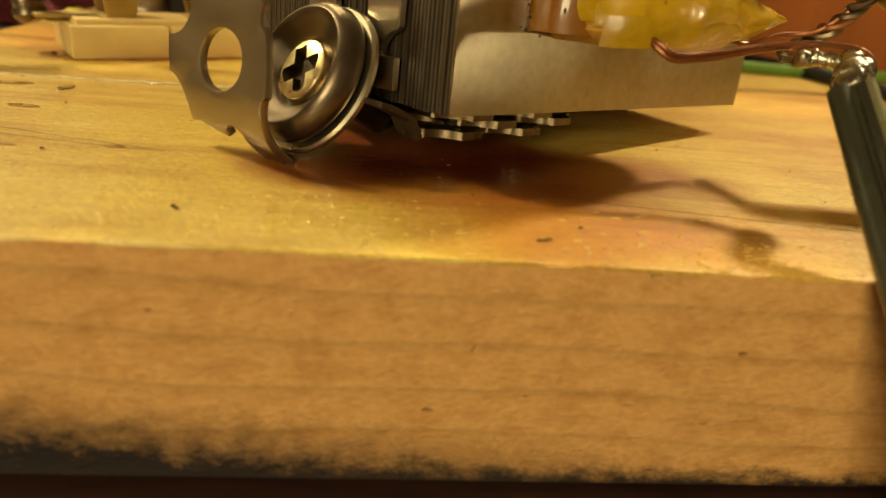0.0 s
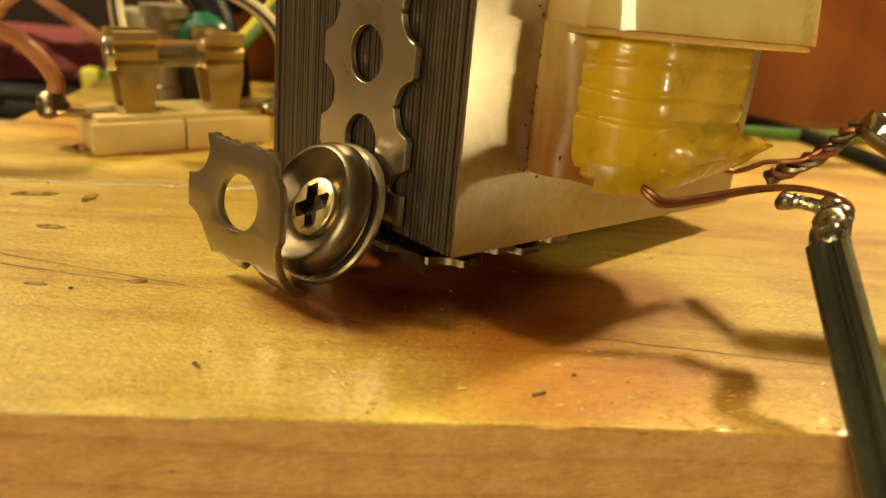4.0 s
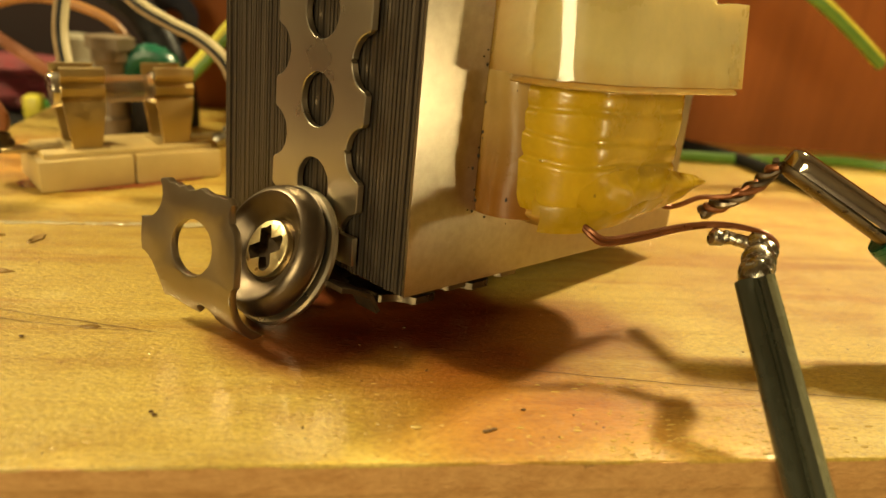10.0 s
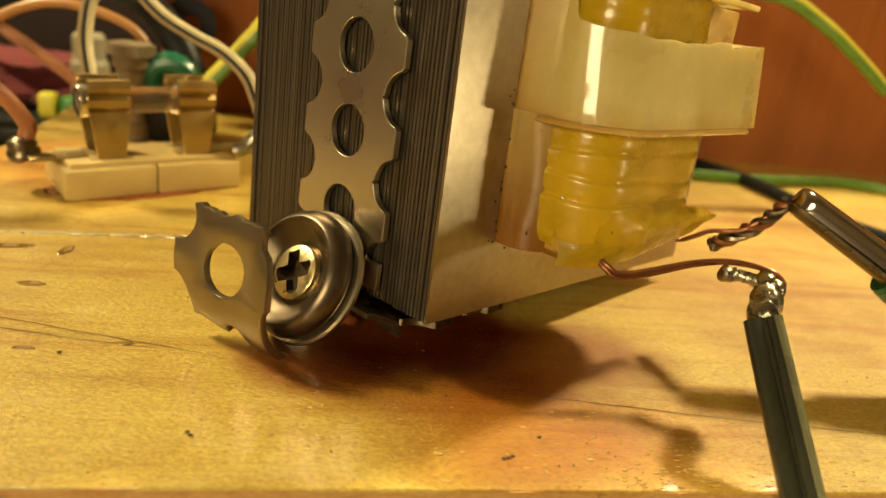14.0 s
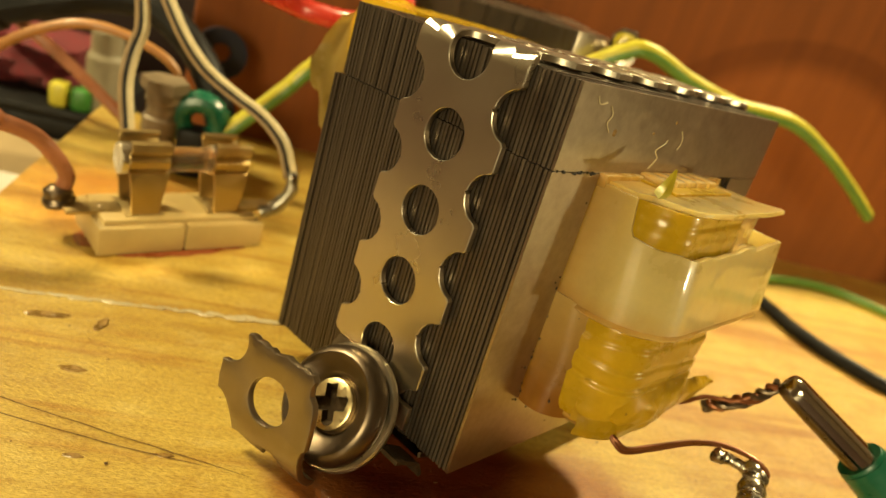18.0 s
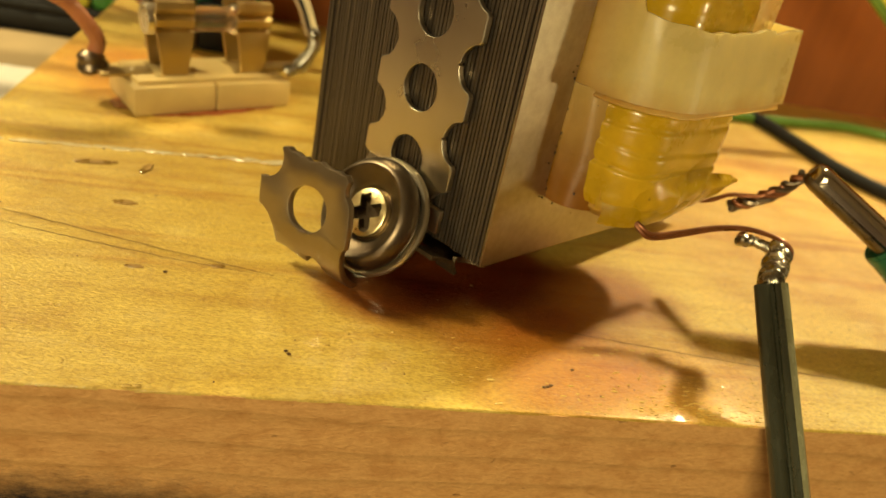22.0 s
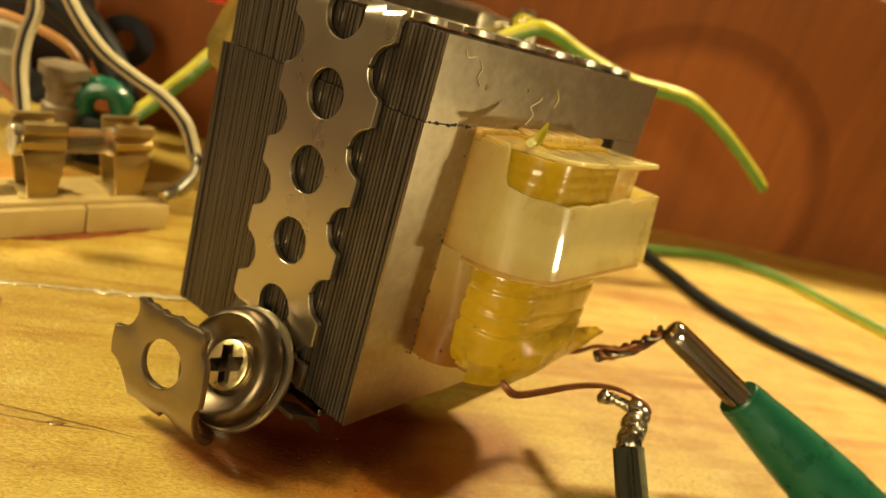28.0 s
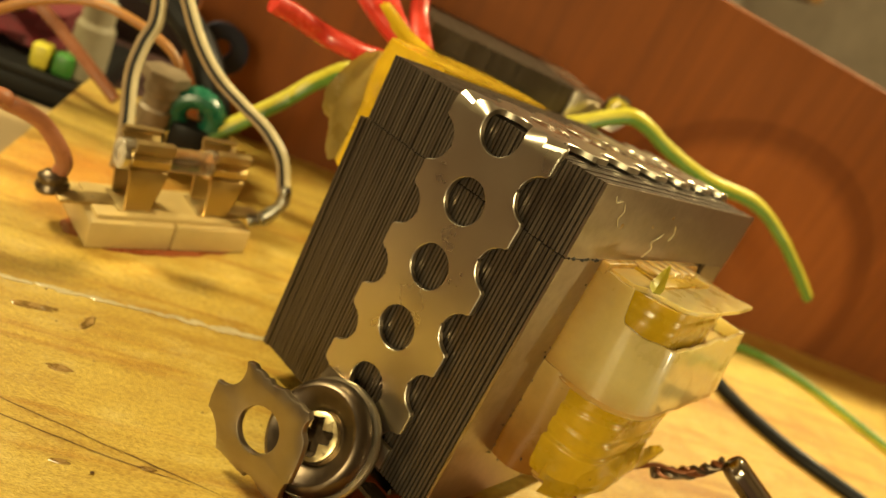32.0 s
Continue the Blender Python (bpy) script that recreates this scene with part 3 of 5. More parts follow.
# winding: rounded boxes that stand out of the core's window
def u_line(u0, u1, v1, rl, rr, n=10):
    """Points and outward normals from the face out, across the front and back, with round corners of two radii."""
    pts = [(Vector((u0, 0.05 + (v1 + rl - 0.05) * k / 8)), Vector((-1, 0))) for k in range(8)]
    for k in range(n + 1):
        a = math.pi * (1 + 0.5 * k / n)
        d = Vector((math.cos(a), math.sin(a)))
        pts.append((Vector((u0 + rl, v1 + rl)) + rl * d, d))
    for k in range(1, 16):
        pts.append((Vector((u0 + rl + (u1 - rr - u0 - rl) * k / 16, v1)), Vector((0, -1))))
    for k in range(n + 1):
        a = math.pi * (1.5 + 0.5 * k / n)
        d = Vector((math.cos(a), math.sin(a)))
        pts.append((Vector((u1 - rr, v1 + rr)) + rr * d, d))
    pts += [(Vector((u1, v1 + rr + (0.05 - v1 - rr) * k / 8)), Vector((1, 0))) for k in range(1, 9)]
    return pts


def u_ring(u0, u1, v1, rl, rr, w, shape=None):
    """One closed ring at height w; shape(s, w) pushes it outwards, s from 0 to 1 along the line."""
    line = u_line(u0, u1, v1, rl, rr)
    run = [0.0]
    for (a, _), (c, _) in zip(line, line[1:]):
        run.append(run[-1] + (c - a).length)
    out = []
    for (p, d), r in zip(line, run):
        e = shape(r / run[-1], w) if shape else 0.0
        out.append(Vector((p.x + d.x * e, p.y + d.y * e, w)))
    return out


def loft(rings):
    b = bmesh.new()
    vs = [[b.verts.new(p) for p in r] for r in rings]
    for p, q in zip(vs, vs[1:]):
        for i in range(len(p) - 1):
            b.faces.new((p[i], p[i + 1], q[i + 1], q[i]))
        b.faces.new((p[-1], p[0], q[0], q[-1]))
    b.faces.new(vs[0])
    b.faces.new(vs[-1])
    return b


def tape_folds(edges, seed, taper=None):
    """Overlapping turns of tape: each lower turn laps over the one above, with a soft crease at its edge."""
    def shape(s, w):
        d = 0.022 * noise.noise(Vector((s * 5, w * 1.6, seed))) + 0.004 * noise.noise(Vector((s * 30, w * 7, seed + 4)))
        for w0, slope, depth in edges:
            x = w - (w0 + slope * (s - 0.4) + 0.025 * noise.noise(Vector((s * 6, w0 * 5, seed))))
            d += depth / (1 + math.exp(max(-30, min(30, x / 0.008)))) - 1.2 * depth * math.exp(-((x - 0.03) / 0.03) ** 2) * 0.5
            d -= 0.5 * depth * max(0.0, min(1.0, -x / 0.25))
        if taper and w < taper[0]:
            d -= taper[2] * ((taper[0] - w) / (taper[0] - taper[1])) ** 2.2
        return d
    return shape


turns = tape_folds([(1.84, -0.04, 0.008), (1.66, -0.06, 0.014), (1.40, -0.22, 0.016), (1.20, -0.12, 0.022)], 2, (0.95, 0.60, 0.22))
part("coil", loft([u_ring(0.95, 3.10, -0.93, 0.50, 0.55, 0.78 + 1.20 * k / 100, turns) for k in range(101)]), M_TAPE, trafo, "glossy yellow tape wound round the lower coil", smooth=60)
part("bobbin_foot", loft([u_ring(0.94, 3.10, -0.94, 0.50, 0.55, 0.60 + 0.24 * k / 24, tape_folds([(0.74, 0.05, 0.03)], 6, (0.95, 0.60, 0.24))) for k in range(25)]), M_AMBER, trafo, "melted amber foot of the bobbin", smooth=60)


def sag(seed, depth=0.018):
    return lambda s, w: depth * noise.noise(Vector((s * 5, w * 1.5, seed))) + 0.3 * depth * noise.noise(Vector((s * 22, w * 3, seed)))


rows = [u_ring(0.84, 3.55 + 0.20 * (w - 1.99), -1.05 + 0.125 * (w - 1.93), 0.70, 0.07, w, sag(5, 0.008)) for w in [1.93 + 0.69 * k / 12 for k in range(13)]]
part("coil_wrap", loft(rows), M_NYLON, trafo, "wide cream insulating wrap round the coil", smooth=60)
rows = [u_ring(0.84 - o, 3.55 + o, -1.06 - o, 0.70, 0.08, w, lambda s, q: (0.02 * noise.noise(Vector((s * 40, q * 9, 3))) + 0.014 * noise.noise(Vector((s * 110, 1, 3)))) * min(1, (1.955 - q) * 30)) for w, o in ((1.880, -0.02), (1.885, 0.022), (1.90, 0.030), (1.915, 0.020), (1.935, 0.004), (1.955, -0.012))]
part("wrap_lip", loft(rows), M_NYLON, trafo, "ragged clear lip under the wrap", smooth=60)

# upper coil, seen in the gap over the wrap, and the plates of the bobbin
part("upper_coil", loft([u_ring(0.95, 2.80, -0.88, 0.42, 0.45, 2.6 + 0.53 * k / 40, tape_folds([(2.99, 0.03, 0.006), (2.86, -0.02, 0.003)], 12)) for k in range(41)]), M_TAPE, trafo, "yellow tape on the upper winding", smooth=60)


def wrap_wall(u0, u1, v1, r, lo, tops, thick=0.05):
    """A bent strip of sheet round the coil whose upper edge follows tops(s), s from 0 to 1 along it."""
    b = bmesh.new()
    outer, inner = u_ring(u0, u1, v1, r, 0.08, lo), u_ring(u0 + thick, u1 - thick, v1 + thick, r - thick, 0.04, lo)
    fine = lambda ring: [a.lerp(c, f / 3) for a, c in zip(ring, ring[1:]) for f in range(3)] + [ring[-1]]
    outer, inner = fine(outer), fine(inner)
    run = [0.0]
    for a, c in zip(outer, outer[1:]):
        run.append(run[-1] + (c - a).length)
    rows4 = []
    for k, (p, q) in enumerate(zip(outer, inner)):
        h = tops(run[k] / run[-1])
        bulge = 0.02 * noise.noise(Vector((k * 0.05, 1, 1)))
        h += 0.014 * noise.noise(Vector((k * 0.11, 4, 1)))
        lean = 0.125 * (h - lo) * max(0.0, min(1.0, -p.y / 0.8))
        rows4.append([b.verts.new(v) for v in (p, (p.x, p.y - 0.3 * bulge + lean / 2, (lo + h) / 2), (p.x, p.y + lean, h), (q.x, q.y + lean, h), q)])
    for p, q in zip(rows4, rows4[1:]):
        for i in range(4):
            b.faces.new((p[i], p[i + 1], q[i + 1], q[i]))
        b.faces.new((p[4], p[0], q[0], q[4]))
    b.faces.new(rows4[0])
    b.faces.new(rows4[-1])
    return b


def notch_top(s):
    """Tall at the core, cut down across the front, a little higher at the far side."""
    if s < 0.122:
        return 3.15
    if s < 0.130:
        return 3.15 - (s - 0.122) / 0.008 * 0.36
    if s < 0.60:
        return 2.79 - 0.07 * math.sin((s - 0.12) * 6.5) + 0.008 * math.sin(s * 60)
    return 2.74 + 0.05 * min(1, (s - 0.6) / 0.15)


part("insulation_sheet", wrap_wall(0.815, 3.68, -1.085, 0.70, 1.95, notch_top), M_NYLON, trafo, "cream insulating sheet, cut out above")
# thin top plate with a torn corner, and the stubs of its pins
out = [(0.86, 0.02), (0.86, -0.40), (1.06, -0.47), (1.12, -0.70), (1.22, -0.86), (1.45, -0.93), (1.8, -0.97), (2.3, -0.96), (2.75, -0.97), (3.05, -0.95), (3.37, -0.94), (3.38, -0.88), (3.22, -0.74), (3.08, -0.50), (3.10, 0.02)]
part("bobbin_plate", moved(prism(out, 3.13, 3.185, axis=2, bevel=0.012), Matrix()), M_NYLON, trafo, "translucent bobbin plate with a ragged rim")
part("plate_ledge", box(0.80, 3.45, -0.09, 0.02, 3.10, 3.235, 0.015), M_NYLON, trafo)
for u in (1.50, 1.76, 2.02, 2.28, 2.54):
    part("plate_rib", box(u, u + 0.215, -0.34, -0.02, 3.18, 3.275, 0.03), M_NYLON, trafo, "stub of translucent nylon on the plate")
part("plate_shelf", box(1.45, 2.82, -0.50, 0.0, 3.18, 3.215, 0.01), M_TAPE, trafo)
part("bobbin_post", box(2.98, 3.60, -0.64, 0.0, 2.6, 3.13, 0.03), M_NYLON, trafo)
part("bobbin_cheek", loft([u_ring(0.80 + 0.02 * (1.95 - w), 1.9, -0.42 - 0.06 * (1.95 - w), 0.34, 0.1, w, sag(4, 0.03)) for w in [0.66 + 0.13 * k for k in range(11)]]), M_CHEEK, trafo, "milky side cheek of the bobbin, deeper amber below")


def tape_flare(u0, u1, w_mid, tall, lift, bulge, seed):
    """A loose fold of tape: tall where it leaves the coil, drawn out to a point at its free end."""
    b = bmesh.new()
    n, m, grid = 60, 15, []
    for k in range(n + 1):
        s = k / n
        u = u0 + (u1 - u0) * s
        body = -0.32 - math.sqrt(max(0.0, 0.41 - max(0.0, 1.54 - u) ** 2))
        row = []
        for j in range(m):
            q = j / (m - 1) - 0.5
            h = tall * (1 - s ** 2.2) ** 0.6 + 0.03
            v = body - bulge * min(1, 3 * s) * math.cos(q * math.pi) * math.sin(min(1, 0.25 + s) * math.pi * 0.75) + 0.035 * noise.noise(Vector((u * 2.2, q * 2, seed))) + 0.016 * noise.noise(Vector((u * 6, q * 5, seed + 9)))
            w = w_mid + lift * s + h * q + 0.03 * noise.noise(Vector((u * 2, q, seed + 3)))
            row.append(b.verts.new((u, v, w)))
        grid.append(row)
    for p, q in zip(grid, grid[1:]):
        for j in range(m - 1):
            b.faces.new((p[j], p[j + 1], q[j + 1], q[j]))
    bmesh.ops.solidify(b, geom=b.faces[:], thickness=0.014)
    return b


part("tape_tongue", tape_flare(0.95, 3.36, 1.00, 0.46, -0.06, 0.11, 1), M_TAPE, trafo, "loose glossy tongue of yellow tape")
part("tape_tongue", tape_flare(0.98, 3.12, 0.80, 0.36, 0.10, 0.08, 2), M_TAPE, trafo)
# the same winding on the far side of the core
def far_side(rings):
    return [[Vector((p.x, CD - p.y, p.z)) for p in r] for r in rings]


part("coil", loft(far_side([u_ring(0.95, 3.15, -0.95, 0.5, 0.5, 0.75 + 0.2 * k, sag(21, 0.05)) for k in range(13)])), M_TAPE, trafo, "crumpled yellow tape on the far coil")
part("coil_wrap", loft(far_side([u_ring(0.84, 3.64, -1.08, 0.42, 0.42, w, sag(25)) for w in (1.5, 1.9, 2.3, 2.7)])), M_NYLON, trafo)
part("tape_turn", loft(far_side([u_ring(0.85, 3.3, -1.30, 0.5, 0.5, w, sag(31, 0.14)) for w in (2.2, 2.5, 2.8, 3.1, 3.4, 3.7, 3.95, 4.05)])), M_TAPE, trafo)
b = bmesh.new()
g = []
for i in range(19):
    row = []
    for j in range(15):
        p, q = i / 18, j / 14
        lump = 0.16 * noise.noise(Vector((p * 3, q * 3, 5))) + 0.06 * noise.noise(Vector((p * 8, q * 8, 9)))
        row.append(b.verts.new((1.30 - 0.20 * p + lump * 0.8, CD + 0.90 + 1.15 * p * (0.6 + 0.4 * math.sin(q * math.pi)), 2.25 + 1.35 * q + 0.25 * p * (q - 0.5) + lump)))
    g.append(row)
for p, q in zip(g, g[1:]):
    for j in range(14):
        b.faces.new((p[j], p[j + 1], q[j + 1], q[j]))
bmesh.ops.solidify(b, geom=b.faces[:], thickness=0.02)
part("loose_tape", b, M_LOOSE, trafo, "crumpled sheet of amber tape behind the core", smooth=50)
# curled snip of tape on the plate
b = bmesh.new()
g = []
for k in range(13):
    s = k / 12
    p = Vector((0.92 + 0.47 * s, -0.58 + 0.15 * s, 3.20 + 0.05 * s + 0.26 * max(0, s - 0.4) ** 1.6 * 1.6))
    h = 0.15 * (0.5 + s) * (1 - 0.95 * s)
    g.append([b.verts.new(p + Vector((0.3 * a, a, 0.5 * abs(a)))) for a in (-h, -h / 2, 0, h / 2, h)])
for p, q in zip(g, g[1:]):
    for j in range(4):
        b.faces.new((p[j], p[j + 1], q[j + 1], q[j]))
bmesh.ops.solidify(b, geom=b.faces[:], thickness=0.012)
part("tape_curl", b, M_YEL, trafo, "curled snip of lemon-yellow tape")
for pts in ([(0.55, -0.01, 3.86), (0.62, -0.012, 3.78), (0.58, -0.01, 3.70), (0.66, -0.01, 3.62)], [(2.1, -0.01, 3.72), (2.16, -0.02, 3.62), (2.12, -0.02, 3.52)], [(0.30, -0.01, 3.92), (0.36, -0.01, 3.86), (0.47, -0.01, 3.88)]):
    part("hair", tube(pts, 0.005, 5), M_WHITE, trafo)
for u, w, r in ((0.78, 3.62, 0.035), (1.92, 3.80, 0.02), (1.52, 3.66, 0.016)):
    part("glue_drop", moved(lathe([(0, 0.008), (r * 0.6, 0.007), (r, 0.0), (0, 0.0)], 14), Matrix.Translation((u, 0.0, w)) @ pose(0, 0, 0, 90, 0, 0)), M_NYLON, trafo)
part("hair", tube([(1.62, -0.03, 3.3), (1.68, -0.05, 3.42), (1.60, -0.05, 3.5), (1.72, -0.06, 3.58), (1.76, -0.05, 3.62)], 0.006, 6), M_WHITE, trafo)
# glue between yoke and coil
b = bmesh.new()
for k in range(26):
    u = 0.03 + 0.8 * random.random() ** 1.3
    c = bmesh.ops.create_icosphere(b, subdivisions=1, radius=0.006 + 0.010 * random.random(), matrix=Matrix.Translation((u, -0.004, CH - CI + random.uniform(-0.015, 0.01))))
part("dirt_bead", b, M_DARK, trafo)
b = bmesh.new()
rng = random.Random(77)
for k in range(36):
    w = 0.62 + 2.3 * rng.random() ** 1.7
    u, v = (0.79 + rng.gauss(0, 0.06), -0.004) if k % 3 else (0.845, -0.08 - 0.3 * rng.random())
    bmesh.ops.create_icosphere(b, subdivisions=1, radius=rng.uniform(0.004, 0.016), matrix=Matrix.Translation((u, v, w)) @ Matrix.Diagonal((1, 0.8, rng.uniform(0.8, 1.6), 1)))
tagged(part("dirt_specks", b, M_DARK, trafo, "black soot specks by the bobbin"), kind="stuff")

# ---- the perforated strap ----
PITCH, HALF, HOLE, BITE = 0.805, 0.715, 0.255, 0.255


def strap_cell(n=128):
    """Rings of points (s, q) from the hole's rim to the cell's edge, which has a bite out of each corner."""
    out = []
    hs = PITCH / 2
    for k in range(n):
        a = 2 * math.pi * (k + 0.5) / n
        c, s = math.cos(a), math.sin(a)
        d = min(hs / abs(s) if abs(s) > 1e-6 else 9, HALF / abs(c) if abs(c) > 1e-6 else 9)
        # bites, centred a little inside the corners
        for cx in (-1, 1):
            for cy in (-1, 1):
                px, py = cx * (HALF + 0.03), cy * hs
                t0 = px * c + py * s
                m2 = px * px + py * py - t0 * t0
                rb = BITE
                if t0 > 0 and m2 < rb * rb:
                    d = min(d, t0 - math.sqrt(rb * rb - m2))
        out.append([(HOLE + (d - HOLE) * f) for f in (0, 0.03, 0.5, 0.97, 1)] + [c, s])
    return out


def strap_mesh(path, first, count, centre, thick=0.11, skip=(), lean=0.0):
    """count cells along a path (arc length from first, in pitches); path(s) gives a point and the outward normal in (u, w)."""
    b = bmesh.new()
    cell = strap_cell()
    n = len(cell)
    for c in range(count):
        if c in skip:
            continue
        s0 = (first + c + 0.5) * PITCH
        lay = []
        for h in (0, thick):
            rings = []
            for f in range(5):
                ring = []
                for row in cell:
                    d, co, si = row[f], row[5], row[6]
                    ease = 0.006 if h and (f == 0 or (f == 4 and abs(d * si) < PITCH / 2 - 1e-3)) else 0.0
                    (u, w), (nu, nw) = path(s0 + d * si)
                    ring.append(b.verts.new((u + nu * (h - ease), centre - lean * w + d * co, w + nw * (h - ease))))
                rings.append(ring)
            lay.append(rings)
        for k in range(n):
            j = (k + 1) % n
            for f in range(4):
                b.faces.new((lay[0][f][k], lay[0][f][j], lay[0][f + 1][j], lay[0][f + 1][k]))
                b.faces.new((lay[1][f][k], lay[1][f + 1][k], lay[1][f + 1][j], lay[1][f][j]))
            b.faces.new((lay[0][0][k], lay[1][0][k], lay[1][0][j], lay[0][0][j]))
            inner = abs(abs(cell[k][4] * cell[k][6]) - PITCH / 2) < 1e-4 and abs(abs(cell[j][4] * cell[j][6]) - PITCH / 2) < 1e-4
            if not inner:
                b.faces.new((lay[0][4][k], lay[0][4][j], lay[1][4][j], lay[1][4][k]))
    bmesh.ops.remove_doubles(b, verts=b.verts, dist=0.0015)
    return b


def bent_path(points, radius):
    """Arc-length walk along a polyline in (u, w) with round bends; the normal points to its left-hand side."""
    pts = [Vector(p) for p in points]
    line = [pts[0]]
    for a, m, c in zip(pts, pts[1:], pts[2:]):
        d0, d1 = (m - a).normalized(), (c - m).normalized()
        ang = d0.angle(d1)
        cut = radius * math.tan(ang / 2)
        p0, p1 = m - d0 * cut, m + d1 * cut
        for k in range(9):
            s = k / 8
            line.append((1 - s) ** 2 * p0 + 2 * s * (1 - s) * m + s * s * p1)
    line.append(pts[-1])
    acc = [0.0]
    for a, c in zip(line, line[1:]):
        acc.append(acc[-1] + (c - a).length)

    def walk_on(s):
        i = 0
        while i < len(acc) - 2 and acc[i + 1] < s:
            i += 1
        d = (line[i + 1] - line[i]).normalized()
        p = line[i] + d * (s - acc[i])
        i2 = max(0, i - 1) if s - acc[i] < 0.5 * (acc[i + 1] - acc[i]) else min(len(line) - 2, i + 1)
        d2 = (line[i2 + 1] - line[i2]).normalized()
        d = (d + 0.5 * d2).normalized()
        return (p.x, p.y), (-d.y, d.x)

    return walk_on


strap = thing("strap", CORE, "perforated galvanised steel strap bent round the transformer", "metal strap")
# up the side, over the top and down the far side
up_path = bent_path([(-0.045, -0.10 + 0.08), (-0.045, CH + 0.04), (CW + 0.05, CH + 0.04), (CW + 0.05, 0.2)], 0.10)
# holes stand at 0.71, 1.51, 2.32, 3.12 and 3.93 above the foot
part("band", strap_mesh(up_path, (0.71 + 0.02 - PITCH / 2) / PITCH, 13, 1.345, 0.065, lean=0.035), M_STRAP, strap, "dull perforated band", smooth=14)
# the foot under the washer, bent away from the core, then up into the end tab
foot = bent_path([(-0.03, 0.95), (-0.05, 0.62), (-0.74, -0.50), (-1.16, -0.54), (-1.24, -0.30)], 0.07)


def plain_strip(path, s0, s1, q, thick, n=40):
    b = bmesh.new()
    lay = []
    for k in range(n + 1):
        s = s0 + (s1 - s0) * k / n
        (u, w), (nu, nw) = path(s)
        lo, hi = q(k / n)
        lay.append([b.verts.new(p) for p in ((u, lo, w), (u, hi, w), (u + nu * thick, hi, w + nw * thick), (u + nu * thick, lo, w + nw * thick))])
    for p, r in zip(lay, lay[1:]):
        for i in range(4):
            b.faces.new((p[i], p[(i + 1) % 4], r[(i + 1) % 4], r[i]))
    b.faces.new(lay[0])
    b.faces.new(lay[-1])
    return b


part("foot", plain_strip(foot, 0.44, 1.15, lambda s: (0.98, 1.86), -0.07), M_DARKSTRAP, strap, "strap end bent out under the washer")


def tab_outline():
    """The end tab: torn across a row of holes, with a bite in each side."""
    o = []

    def arc(c, r, a0, a1, n=7):
        for k in range(n + 1):
            a = radians(a0 + (a1 - a0) * k / n)
            o.append((c[0] + r * math.cos(a), c[1] + r * math.sin(a)))

    o += [(1.90, 0.73), (1.83, 0.745), (1.78, 0.715), (1.72, 0.725), (1.65, 0.70), (1.60, 0.72), (1.54, 0.69), (1.47, 0.705), (1.40, 0.735), (1.33, 0.71), (1.25, 0.70), (1.18, 0.715), (1.12, 0.70), (1.05, 0.715)]
    o += [(1.00, 0.66), (1.02, 0.58), (1.00, 0.50), (0.93, 0.44), (0.90, 0.36), (0.87, 0.20), (0.855, 0.04), (0.85, -0.03)]
    o += [(0.885, -0.06), (0.895, -0.20), (0.90, -0.38), (0.91, -0.56), (0.94, -0.76), (1.0, -0.93), (1.18, -0.95), (1.21, -0.52)]
    arc((1.32, -0.45), 0.10, 200, -20, 6)
    o += [(1.50, -0.47), (1.60, -0.43), (1.72, -0.38)]
    arc((2.16, -0.30), 0.34, 196, 112, 8)
    o += [(2.07, 0.02), (2.10, 0.16), (2.11, 0.31)]
    arc((2.10, 0.57), 0.235, 275, 145, 9)
    return o


def plate_with_hole(outline, hole_c, hole_r, thick, n=40, cuts=()):
    b = bmesh.new()
    out_v = [b.verts.new((0, a, c)) for a, c in outline]
    in_v = [b.verts.new((0, hole_c[0] + hole_r * 0.98 * math.cos(2 * math.pi * k / n), hole_c[1] + hole_r * math.sin(2 * math.pi * k / n))) for k in range(n)]
    e = [b.edges.new((p[i], p[(i + 1) % len(p)])) for p in (out_v, in_v) for i in range(len(p))]
    bmesh.ops.triangle_fill(b, edges=e, use_beauty=True)
    for z in cuts:
        bmesh.ops.bisect_plane(b, geom=b.verts[:] + b.edges[:] + b.faces[:], plane_co=(0, 0, z), plane_no=(0, 0, 1))
    r = bmesh.ops.extrude_face_region(b, geom=b.faces[:])
    bmesh.ops.translate(b, verts=[v for v in r["geom"] if isinstance(v, bmesh.types.BMVert)], vec=(thick, 0, 0))
    return b


tab = plate_with_hole(tab_outline(), (1.44, 0.19), 0.255, 0.075, cuts=[-0.06 - 0.07 * k for k in range(12)])
bmesh.ops.recalc_face_normals(tab, faces=tab.faces)
bmesh.ops.bevel(tab, geom=[e for e in tab.edges if len(e.link_faces) == 2 and e.calc_face_angle(0) > 1.2], offset=0.014, segments=2, profile=0.5, affect="EDGES")
for v in tab.verts:
    # the tab leans, and below it curls back under the washer
    thick = v.co.x
    a = min(0.96, max(0.0, -0.05 - v.co.z) / 0.62)
    rest = max(0.0, -0.05 - v.co.z - 0.62 * 0.96)
    if a > 0:
        v.co.z = -0.05 - 0.62 * math.sin(a) - rest * math.cos(0.96) + thick * math.sin(a)
        v.co.x = 0.62 * (1 - math.cos(a)) + rest * math.sin(0.96) + thick * math.cos(a)
    v.co.x += -1.29 - 0.26 * (v.co.y - 1.43) + 0.12 * (v.co.z - 0.19) - 0.10 * max(0, 1.2 - v.co.y)
part("end_tab", tab, M_TAB, strap, "torn end tab standing up with one round hole")
